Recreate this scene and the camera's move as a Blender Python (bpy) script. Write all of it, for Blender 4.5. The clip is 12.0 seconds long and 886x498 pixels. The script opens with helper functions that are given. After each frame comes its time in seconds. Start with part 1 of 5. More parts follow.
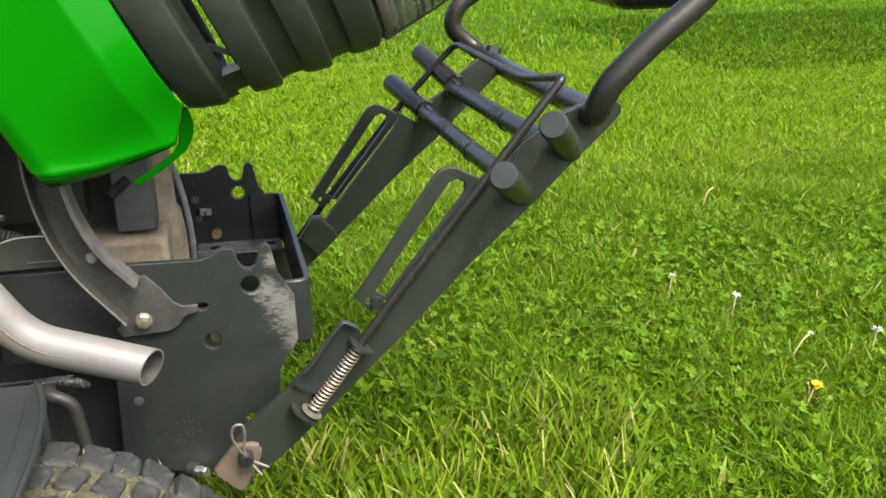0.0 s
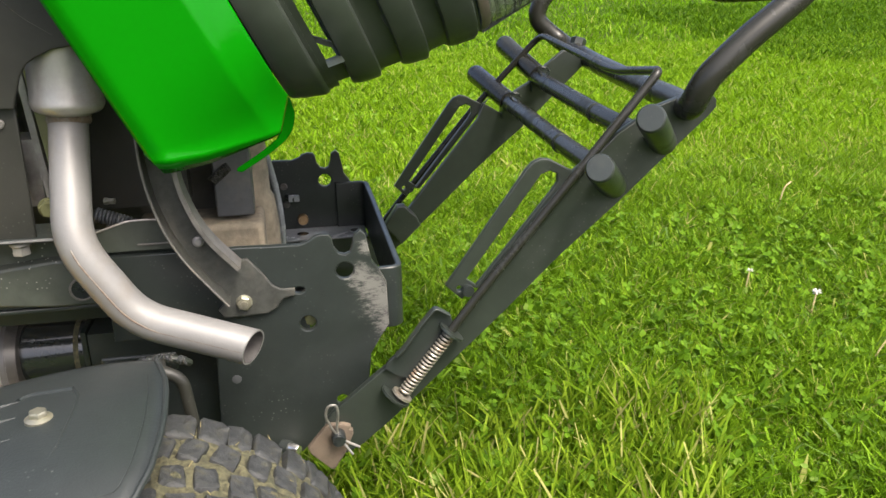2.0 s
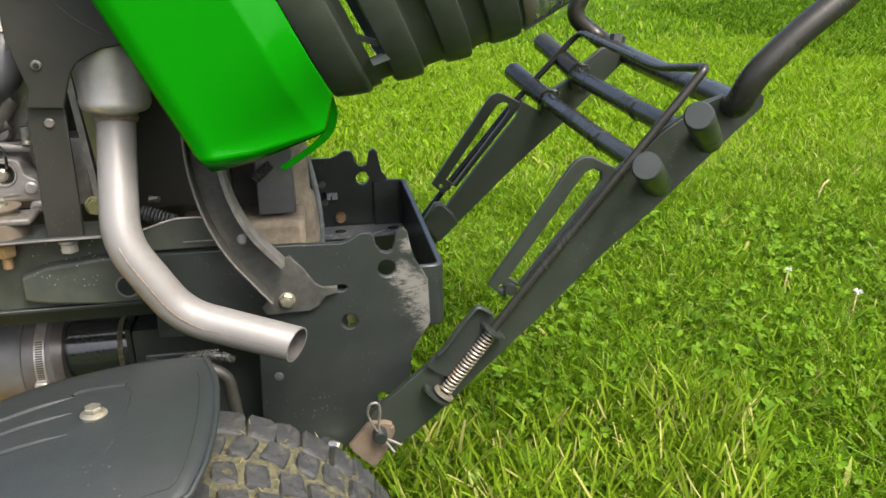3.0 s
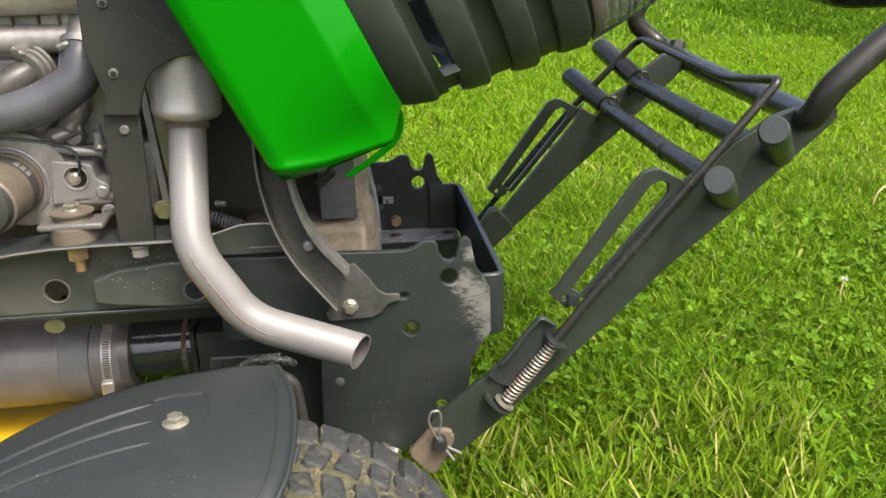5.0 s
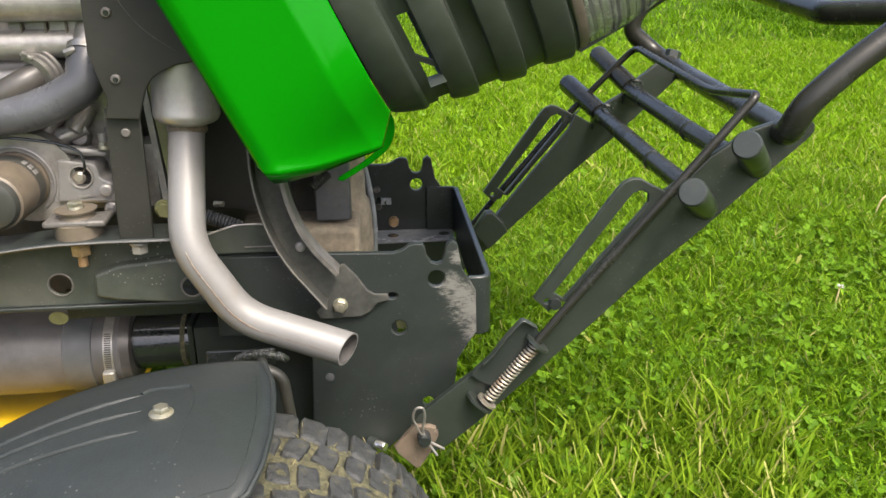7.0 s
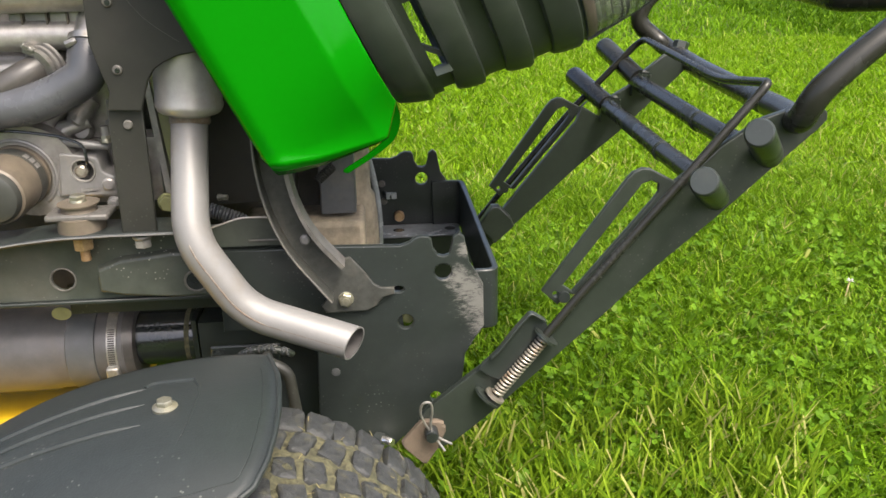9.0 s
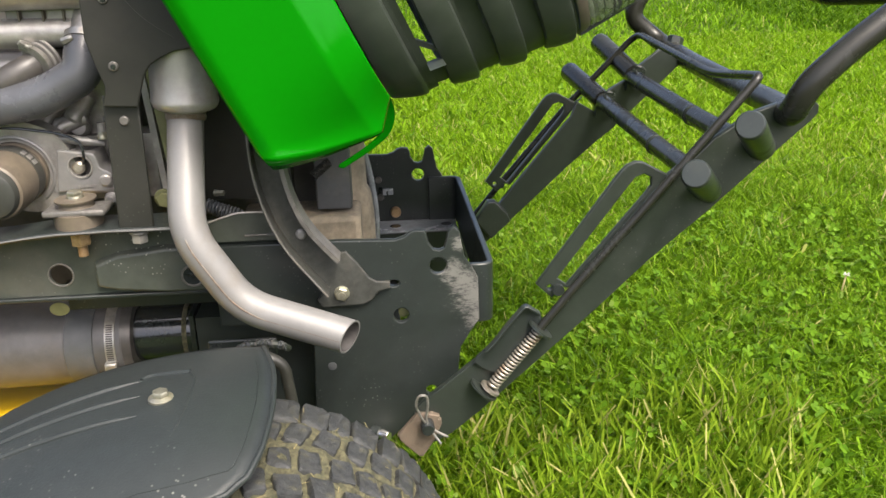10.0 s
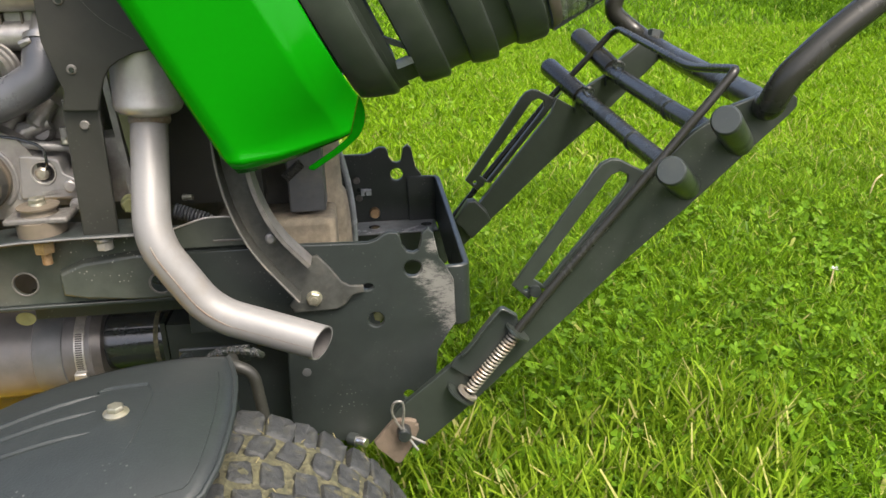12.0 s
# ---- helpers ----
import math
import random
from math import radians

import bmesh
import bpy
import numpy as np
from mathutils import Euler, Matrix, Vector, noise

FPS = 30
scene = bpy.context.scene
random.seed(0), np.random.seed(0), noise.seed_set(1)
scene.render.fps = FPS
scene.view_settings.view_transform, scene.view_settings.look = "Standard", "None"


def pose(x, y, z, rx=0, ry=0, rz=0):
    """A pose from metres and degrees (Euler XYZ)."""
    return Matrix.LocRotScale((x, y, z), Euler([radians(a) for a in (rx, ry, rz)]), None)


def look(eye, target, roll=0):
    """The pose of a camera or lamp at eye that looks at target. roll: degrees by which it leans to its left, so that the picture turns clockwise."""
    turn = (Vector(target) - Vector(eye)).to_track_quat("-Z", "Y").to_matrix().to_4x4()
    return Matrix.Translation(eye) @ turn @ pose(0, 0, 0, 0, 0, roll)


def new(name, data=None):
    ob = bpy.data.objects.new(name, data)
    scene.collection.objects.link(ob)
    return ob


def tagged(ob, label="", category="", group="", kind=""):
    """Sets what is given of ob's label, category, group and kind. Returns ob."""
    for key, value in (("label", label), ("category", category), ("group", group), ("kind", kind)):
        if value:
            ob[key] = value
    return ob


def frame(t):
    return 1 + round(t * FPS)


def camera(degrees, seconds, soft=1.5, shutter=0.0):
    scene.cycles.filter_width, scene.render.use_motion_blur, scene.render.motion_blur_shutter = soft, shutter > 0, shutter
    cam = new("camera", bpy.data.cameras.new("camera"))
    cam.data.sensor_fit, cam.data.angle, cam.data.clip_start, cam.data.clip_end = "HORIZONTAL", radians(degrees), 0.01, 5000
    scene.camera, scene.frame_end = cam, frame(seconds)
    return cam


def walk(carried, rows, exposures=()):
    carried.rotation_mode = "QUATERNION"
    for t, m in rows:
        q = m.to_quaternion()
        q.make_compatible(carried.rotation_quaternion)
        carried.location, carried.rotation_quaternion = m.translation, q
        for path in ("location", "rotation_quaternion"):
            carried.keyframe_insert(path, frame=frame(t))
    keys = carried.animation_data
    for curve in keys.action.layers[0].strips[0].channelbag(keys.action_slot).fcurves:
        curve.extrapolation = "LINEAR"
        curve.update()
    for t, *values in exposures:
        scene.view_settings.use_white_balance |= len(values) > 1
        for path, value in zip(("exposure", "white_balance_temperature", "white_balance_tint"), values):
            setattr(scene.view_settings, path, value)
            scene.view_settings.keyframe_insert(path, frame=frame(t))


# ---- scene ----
cam = camera(56.5, 12.0)
PATH = [
    (0, (0.0065, -0.0267, 0.631), (0.4892, 1.7986, -0.0287), -0.75),
    (0.5, (-0.0088, -0.0322, 0.6319), (0.4516, 1.7941, -0.041), 0.27),
    (1, (-0.0221, -0.0307, 0.636), (0.393, 1.8045, -0.0422), -0.2),
    (1.5, (-0.0242, -0.0306, 0.6368), (0.3394, 1.8137, -0.0461), -0.78),
    (2, (-0.0272, -0.0325, 0.6366), (0.3184, 1.8152, -0.0465), -0.98),
    (2.5, (-0.0321, -0.0303, 0.6353), (0.2907, 1.8216, -0.0476), -1.27),
    (3, (-0.0421, -0.028, 0.6366), (0.2419, 1.8289, -0.0499), -1.46),
    (3.2, (-0.043, -0.025, 0.636), (0.225, 1.832, -0.055), -1.2),
    (4.8, (-0.059, -0.021, 0.647), (0.147, 1.844, -0.046), -1.7),
    (5, (-0.0688, -0.02, 0.6497), (0.1339, 1.8439, -0.0465), -1.34),
    (5.5, (-0.0623, -0.0242, 0.6692), (0.1223, 1.8422, -0.0252), -0.64),
    (6, (-0.0546, -0.0315, 0.6708), (0.1213, 1.8334, -0.0299), -0.63),
    (6.5, (-0.0508, -0.0407, 0.6691), (0.1113, 1.8242, -0.0352), -0.53),
    (7, (-0.0428, -0.0469, 0.6656), (0.1184, 1.8176, -0.0395), -0.63),
    (7.2, (-0.038, -0.047, 0.667), (0.122, 1.817, -0.04), -0.6),
    (8.8, (-0.041, -0.037, 0.658), (0.110, 1.829, -0.047), -0.9),
    (9, (-0.0448, -0.0389, 0.6555), (0.1065, 1.8263, -0.0505), -1.03),
    (9.5, (-0.038, -0.0441, 0.656), (0.1124, 1.8201, -0.0527), -1.22),
    (10, (-0.0399, -0.0461, 0.6528), (0.1095, 1.8184, -0.0554), -1.32),
    (10.5, (-0.0396, -0.0471, 0.6488), (0.1088, 1.8171, -0.0603), -1.42),
    (11, (-0.0363, -0.0462, 0.645), (0.1144, 1.8159, -0.069), -1.52),
    (11.5, (-0.0193, -0.0358, 0.6502), (0.1343, 1.8274, -0.0603), -1.82),
    (12, (-0.018, -0.0298, 0.6503), (0.1417, 1.8311, -0.0648), -2.12),
]
walk(cam, [(t, look(eye, target, roll)) for t, eye, target, roll in PATH])

# ---------------------------------------------------------------- light
scene.view_settings.exposure = 1.64
world = bpy.data.worlds.new("sky")
scene.world = world
world.use_nodes = True
wn = world.node_tree
sky = wn.nodes.new("ShaderNodeTexSky")
sky.sky_type = "NISHITA"
sky.sun_disc = False
SUN_EL, SUN_AZ = 57.0, 151.0      # degrees; azimuth clockwise from +y
sky.sun_elevation, sky.sun_rotation = radians(SUN_EL), radians(SUN_AZ)
sky.air_density, sky.dust_density, sky.ozone_density = 0.7, 7.0, 0.6
wn.nodes["Background"].inputs[1].default_value = 0.15
wn.links.new(sky.outputs[0], wn.nodes["Background"].inputs[0])
sun = new("sun", bpy.data.lights.new("sun", "SUN"))
sun.data.energy, sun.data.angle, sun.data.color = 1.12, radians(16.0), (1.0, 0.955, 0.86)
to_sun = Vector((math.sin(radians(SUN_AZ)) * math.cos(radians(SUN_EL)), math.cos(radians(SUN_AZ)) * math.cos(radians(SUN_EL)), math.sin(radians(SUN_EL))))
sun.matrix_world = look(to_sun * 20, (0, 0, 0))


# ---------------------------------------------------------------- materials
def material(name, base, rough=0.5, metal=0.0, vary=0.15, scale=40.0, second=None, amount=0.5, patch=8.0, sharp=0.12,
             bump=0.1, grain=250.0, coat=0.0, spec=0.5, rough_vary=0.1, specks=0.0):
    """A surface with grain and patches of a second colour (dust, rust, wear), both at real size."""
    m = bpy.data.materials.new(name)
    m.use_nodes = True
    t = m.node_tree
    n, l = t.nodes, t.links
    p = n["Principled BSDF"]
    co = n.new("ShaderNodeTexCoord").outputs["Object"]

    def noise_tex(s, detail=6.0, rough_=0.6):
        x = n.new("ShaderNodeTexNoise")
        x.inputs["Scale"].default_value, x.inputs["Detail"].default_value, x.inputs["Roughness"].default_value = s, detail, rough_
        l.new(co, x.inputs["Vector"])
        return x.outputs["Fac"]

    def ramp(fac, a, b, lo=0.0, hi=1.0):
        x = n.new("ShaderNodeMapRange")
        x.inputs["From Min"].default_value, x.inputs["From Max"].default_value = a, b
        x.inputs["To Min"].default_value, x.inputs["To Max"].default_value = lo, hi
        l.new(fac, x.inputs["Value"])
        return x.outputs["Result"]

    def mix(fac, a, b):
        x = n.new("ShaderNodeMix")
        x.data_type = "RGBA"
        for value, i in ((fac, 0), (a, 6), (b, 7)):
            if hasattr(value, "is_output"):
                l.new(value, x.inputs[i])
            else:
                x.inputs[i].default_value = value
        return x.outputs[2]

    rgb = lambda c, k=1.0: (c[0] * k, c[1] * k, c[2] * k, 1)
    fine = noise_tex(scale)
    colour = mix(ramp(fine, 0.3, 0.7), rgb(base, 1 - vary), rgb(base, 1 + vary))
    if second:
        mask = ramp(noise_tex(patch, 8.0, 0.65), 0.62 - 0.25 * amount, 0.62 - 0.25 * amount + sharp)
        colour = mix(mask, colour, rgb(second))
        r2 = n.new("ShaderNodeMath")
        r2.operation = "MULTIPLY_ADD"
        l.new(mask, r2.inputs[0])
        r2.inputs[1].default_value, r2.inputs[2].default_value = 0.85 - rough, rough
        rough_out = r2.outputs[0]
    else:
        rough_out = ramp(noise_tex(patch * 2), 0.3, 0.7, max(rough - rough_vary, 0.02), min(rough + rough_vary, 1))
    if specks:
        dots = n.new("ShaderNodeTexVoronoi")
        dots.inputs["Scale"].default_value = 210
        l.new(co, dots.inputs["Vector"])
        near_dot = ramp(dots.outputs["Distance"], 0.20, 0.10)
        some = ramp(noise_tex(14, 5.0), 0.50, 0.62)
        both = n.new("ShaderNodeMath")
        both.operation = "MULTIPLY"
        l.new(near_dot, both.inputs[0])
        l.new(some, both.inputs[1])
        scaled = n.new("ShaderNodeMath")
        scaled.operation = "MULTIPLY"
        l.new(both.outputs[0], scaled.inputs[0])
        scaled.inputs[1].default_value = specks
        colour = mix(scaled.outputs[0], colour, (0.42, 0.41, 0.36, 1))
    l.new(colour, p.inputs["Base Color"])
    l.new(rough_out, p.inputs["Roughness"])
    p.inputs["Metallic"].default_value = metal
    p.inputs["Coat Weight"].default_value = coat
    p.inputs["Coat Roughness"].default_value = 0.08
    p.inputs["Specular IOR Level"].default_value = spec
    if bump:
        b = n.new("ShaderNodeBump")
        b.inputs["Strength"].default_value, b.inputs["Distance"].default_value = bump, 0.001
        l.new(noise_tex(grain, 4.0), b.inputs["Height"])
        l.new(b.outputs[0], p.inputs["Normal"])
    return m


BLACK = material("black powder coat", (0.0225, 0.0280, 0.0235), 0.30, 0, 0.15, 60, (0.038, 0.044, 0.036), 0.35, 14, 0.3, 0.08, 600, spec=0.5, specks=0.12)
TUBE = material("black enamelled tube", (0.0185, 0.0190, 0.0155), 0.25, 0, 0.15, 60, (0.030, 0.034, 0.030), 0.3, 22, 0.3, 0.08, 600, spec=0.30, specks=0.10)
FRAME_BLACK = material("black chassis paint", (0.0175, 0.0220, 0.0205), 0.36, 0, 0.15, 50, (0.026, 0.031, 0.028), 0.45, 10, 0.4, 0.08, 400, spec=0.5, specks=0.20)
FRAME_DUSTY = material("black chassis paint with grass dust", (0.036, 0.042, 0.034), 0.42, 0, 0.25, 50, (0.085, 0.083, 0.066), 0.5, 12, 0.35, 0.1, 400, specks=0.6)
SHIELD = material("brown-black sheet paint", (0.0170, 0.0175, 0.0140), 0.5, 0, 0.2, 40, (0.026, 0.0255, 0.020), 0.5, 12, 0.4, 0.1, 400, spec=0.4, specks=0.06)
SATIN = material("satin pressed steel", (0.24, 0.256, 0.266), 0.25, 0, 0.2, 60, (0.18, 0.190, 0.198), 0.3, 20, 0.3, 0.08, 500, spec=0.7)
RELAY = material("grey-black plastic box", (0.062, 0.066, 0.068), 0.45, 0, 0.15, 70, (0.14, 0.13, 0.11), 0.4, 25, 0.4, 0.15, 600)
CAP = material("dark printed filter end", (0.036, 0.038, 0.034), 0.36, 0, 0.15, 70, (0.075, 0.068, 0.052), 0.35, 25, 0.4, 0.1, 600)
PRINT = material("yellow-green print", (0.20, 0.22, 0.03), 0.6, 0, 0.15, 200, None)
DULL = material("dull grey rivet", (0.115, 0.11, 0.10), 0.5, 0.3, 0.2, 200, (0.09, 0.085, 0.075), 0.5, 120, 0.3, 0.2, 600)
GREEN = material("green hood paint", (0.0017, 0.146, 0.0014), 0.12, 0, 0.03, 8, None, 0, 6, 0.1, 0.006, 300, coat=0.08, spec=0.08, rough_vary=0.03)
GRILLE = material("black grille plastic", (0.034, 0.042, 0.034), 0.36, 0, 0.12, 60, (0.048, 0.054, 0.044), 0.3, 20, 0.3, 0.1, 700)
FENDER = material("grey-black fender plastic", (0.0195, 0.0238, 0.0235), 0.44, 0, 0.12, 90, (0.029, 0.034, 0.034), 0.4, 9, 0.5, 0.3, 700, spec=0.33, specks=0.32)
STEEL = material("aluminised exhaust steel", (0.176, 0.174, 0.168), 0.46, 0.18, 0.08, 30, (0.155, 0.138, 0.112), 0.38, 20, 0.3, 0.12, 350, spec=0.4)
SEAM = material("heat-brown weld seam", (0.13, 0.095, 0.062), 0.7, 0.1, 0.4, 300, (0.22, 0.20, 0.17), 0.6, 90, 0.2, 0.5, 500)
MUFFLER = material("heat-tinted muffler steel", (0.42, 0.405, 0.385), 0.40, 0.6, 0.2, 25, (0.24, 0.18, 0.115), 0.36, 14, 0.3, 0.2, 300)
PIPE_INNER = material("sooty pipe bore", (0.045, 0.042, 0.04), 0.8, 0.1, 0.3, 80, None)
ZINC = material("zinc-plated bolt", (0.29, 0.280, 0.215), 0.34, 0.75, 0.25, 200, (0.25, 0.20, 0.11), 0.35, 60, 0.3, 0.1, 800)
BRASSY = material("rusty yellow bolt", (0.34, 0.235, 0.125), 0.42, 0.5, 0.3, 150, (0.24, 0.12, 0.05), 0.42, 60, 0.3, 0.2, 600)
BRIGHT = material("bright spring steel", (0.36, 0.33, 0.27), 0.36, 0.7, 0.2, 150, (0.28, 0.17, 0.09), 0.32, 50, 0.2, 0.1, 600)
RUST = material("rusty bare steel", (0.128, 0.100, 0.072), 0.72, 0.15, 0.35, 90, (0.088, 0.060, 0.042), 0.5, 45, 0.3, 0.4, 500)
ALUMINIUM = material("cast aluminium", (0.330, 0.315, 0.292), 0.38, 0.5, 0.25, 60, (0.155, 0.145, 0.125), 0.45, 18, 0.3, 0.3, 350)
HOSE = material("grey rubber hose", (0.070, 0.073, 0.079), 0.28, 0, 0.25, 14, None, 0, 12, 0.4, 0.10, 500, rough_vary=0.08)
ELBOW = material("dusty dark rubber elbow", (0.050, 0.047, 0.043), 0.36, 0, 0.2, 60, (0.10, 0.088, 0.070), 0.4, 30, 0.4, 0.12, 500)
DUCT = material("dusty grey tube", (0.070, 0.068, 0.067), 0.38, 0, 0.2, 50, (0.115, 0.106, 0.092), 0.36, 22, 0.35, 0.12, 400)
DARKDUST = material("dusty dark panel", (0.060, 0.060, 0.052), 0.7, 0, 0.3, 40, (0.095, 0.088, 0.072), 0.45, 15, 0.4, 0.2, 300)
BOSS = material("grey machined casting", (0.24, 0.235, 0.225), 0.45, 0.4, 0.15, 60, (0.32, 0.29, 0.23), 0.3, 25, 0.3, 0.2, 400)
FILTER = material("dusty brown filter can", (0.120, 0.100, 0.074), 0.38, 0.1, 0.2, 60, (0.082, 0.070, 0.054), 0.45, 20, 0.3, 0.12, 500)
RUBBER = material("dusty tyre rubber", (0.032, 0.034, 0.034), 0.58, 0, 0.4, 160, (0.078, 0.075, 0.046), 0.50, 60, 0.25, 1.0, 380, spec=0.32)
MUD = material("dried grass and mud", (0.064, 0.060, 0.031), 0.95, 0, 0.8, 300, (0.030, 0.033, 0.016), 0.55, 120, 0.2, 1.0, 300)
DUST = material("dusty cast casing", (0.235, 0.200, 0.142), 0.85, 0, 0.3, 70, (0.095, 0.086, 0.066), 0.55, 25, 0.3, 0.5, 300)
YELLOW = material("yellow deck paint", (0.52, 0.325, 0.006), 0.4, 0, 0.08, 40, (0.45, 0.30, 0.05), 0.3, 20, 0.3, 0.1, 400)
CLIP = material("dull plated clamp steel", (0.30, 0.29, 0.265), 0.34, 0.7, 0.2, 150, (0.19, 0.155, 0.11), 0.3, 50, 0.2, 0.1, 600)
CHROME = material("shiny steel", (0.7, 0.69, 0.66), 0.22, 0.95, 0.1, 150, None)
OLIVE = material("dull olive tin", (0.19, 0.195, 0.085), 0.6, 0.2, 0.2, 60, (0.2, 0.19, 0.12), 0.4, 20, 0.3)
ARM_EDGE = material("worn grey flange", (0.095, 0.092, 0.085), 0.5, 0.2, 0.3, 80, (0.19, 0.17, 0.13), 0.5, 25, 0.3, 0.2, 400)
ARM_DARK = material("scuffed dark guard", (0.042, 0.044, 0.039), 0.42, 0.1, 0.3, 120, (0.085, 0.080, 0.066), 0.45, 40, 0.25, 0.2, 400)
GLASSY = material("dark glossy enamel", (0.018, 0.021, 0.021), 0.13, 0, 0.1, 60, None, rough_vary=0.04, spec=0.7)
BEZEL = material("dusty brown bezel", (0.115, 0.095, 0.078), 0.45, 0, 0.2, 80, (0.06, 0.055, 0.048), 0.4, 30, 0.3, 0.1, 500)
SILVER = material("headlight reflector", (0.72, 0.74, 0.69), 0.22, 0.75, 0.2, 60, (0.30, 0.34, 0.25), 0.4, 40, 0.2)
CLEAR = bpy.data.materials.new("clear headlight lens")
CLEAR.use_nodes = True
_p = CLEAR.node_tree.nodes["Principled BSDF"]
_p.inputs["Base Color"].default_value, _p.inputs["Roughness"].default_value = (0.9, 0.92, 0.88, 1), 0.06
_p.inputs["Transmission Weight"].default_value = 0.92


def foliage(name, low, high, straw, share):
    """Leaf green that varies from blade to blade, some of them straw-coloured, with light passing through."""
    m = bpy.data.materials.new(name)
    m.use_nodes = True
    n, l = m.node_tree.nodes, m.node_tree.links
    geo = n.new("ShaderNodeNewGeometry")
    ramp = n.new("ShaderNodeValToRGB")
    e = ramp.color_ramp.elements
    e[0].position, e[0].color = 0.0, (*low, 1)
    e[1].position, e[1].color = 1 - share, (*high, 1)
    x = e.new(min(1 - share + 0.02, 0.999))
    x.color = (*straw, 1)
    l.new(geo.outputs["Random Per Island"], ramp.inputs[0])
    p = n["Principled BSDF"]
    l.new(ramp.outputs[0], p.inputs["Base Color"])
    p.inputs["Roughness"].default_value = 0.48
    p.inputs["Specular IOR Level"].default_value = 0.07
    tr = n.new("ShaderNodeBsdfTranslucent")
    l.new(ramp.outputs[0], tr.inputs[0])
    mixer = n.new("ShaderNodeMixShader")
    mixer.inputs[0].default_value = 0.36
    l.new(p.outputs[0], mixer.inputs[1])
    l.new(tr.outputs[0], mixer.inputs[2])
    l.new(mixer.outputs[0], n["Material Output"].inputs[0])
    return m


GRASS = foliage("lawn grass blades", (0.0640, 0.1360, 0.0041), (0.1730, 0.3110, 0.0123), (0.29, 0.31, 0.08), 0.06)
# Lawn green again, lightened so the grass behind looks sunlit.
GRASS_SUNLIT = foliage("lawn grass blades with sunlight in the green", (0.0909, 0.1796, 0.0034), (0.2115, 0.3695, 0.0103), (0.32, 0.34, 0.10), 0.07)
GRASS_PALE = foliage("long pale grass blades", (0.0950, 0.1720, 0.0056), (0.2400, 0.3500, 0.0252), (0.36, 0.35, 0.12), 0.12)
GRASS_BLUE = foliage("blue-green grass blades", (0.0578, 0.1176, 0.0151), (0.1313, 0.2258, 0.0437), (0.20, 0.26, 0.09), 0.05)
GRASS_DRY = foliage("dry grass bits", (0.24, 0.21, 0.075), (0.36, 0.30, 0.13), (0.33, 0.21, 0.10), 0.3)
CLOVER = foliage("clover leaves", (0.0606, 0.1358, 0.0051), (0.1275, 0.2466, 0.0130), (0.17, 0.265, 0.045), 0.06)
FAR_GRASS = foliage("distant lawn tufts", (0.0610, 0.1490, 0.0021), (0.1440, 0.2890, 0.0060), (0.22, 0.32, 0.03), 0.05)
# Lawn green darkened to carry the band of shade on the far lawn.
GRASS_SHADE = foliage("turf with shade in its green", (0.030, 0.078, 0.002), (0.095, 0.190, 0.005), (0.14, 0.20, 0.03), 0.04)
SOIL = material("lawn thatch", (0.033, 0.060, 0.004), 0.95, 0, 0.5, 60, (0.056, 0.092, 0.007), 0.6, 5, 0.4, 1.0, 120, spec=0.08)
PETAL = material("white clover petals", (0.42, 0.42, 0.36), 0.6, 0, 0.15, 200, None)
DANDELION = material("dandelion petals", (0.85, 0.55, 0.01), 0.6, 0, 0.1, 200, None)
CLIPPINGS = material("dry grass clippings", (0.20, 0.17, 0.075), 0.9, 0, 0.4, 200, None)
STRAW = material("dry straw", (0.50, 0.40, 0.20), 0.7, 0, 0.2, 200, None)


# ---------------------------------------------------------------- builders
def link_mesh(name, me, mat, parent=None, label="", smooth=True):
    ob = new(name, me)
    if mat:
        me.materials.append(mat)
    if smooth:
        me.shade_smooth()
        me.set_sharp_from_angle(angle=radians(35))
    ob.parent = parent
    if label:
        tagged(ob, label)
    return ob


def part(name, bm, mat, parent=None, label="", smooth=True):
    """Link a bmesh as one mesh object under a thing or a part."""
    bmesh.ops.recalc_face_normals(bm, faces=bm.faces)
    me = bpy.data.meshes.new(name)
    bm.to_mesh(me)
    bm.free()
    return link_mesh(name, me, mat, parent, label, smooth)


def thing(name, label, category, group="", kind=""):
    return tagged(new(name), label, category, group, kind)


def soften(ob, width=0.0015, segments=2):
    b = ob.modifiers.new("edges", "BEVEL")
    b.width, b.segments, b.limit_method, b.angle_limit = width, segments, "ANGLE", radians(40)
    return ob


def box(x0, x1, y0, y1, z0, z1, turn=None):
    bm = bmesh.new()
    bmesh.ops.create_cube(bm, size=1)
    m = Matrix.Translation(((x0 + x1) / 2, (y0 + y1) / 2, (z0 + z1) / 2))
    if turn:
        m = m @ turn
    bm.transform(m @ Matrix.Diagonal((x1 - x0, y1 - y0, z1 - z0, 1)))
    return bm


def circle(cx, cz, r, n=20, stretch=1.0):
    return [(cx + r * stretch * math.cos(a), cz + r * math.sin(a)) for a in (2 * math.pi * i / n for i in range(n))]


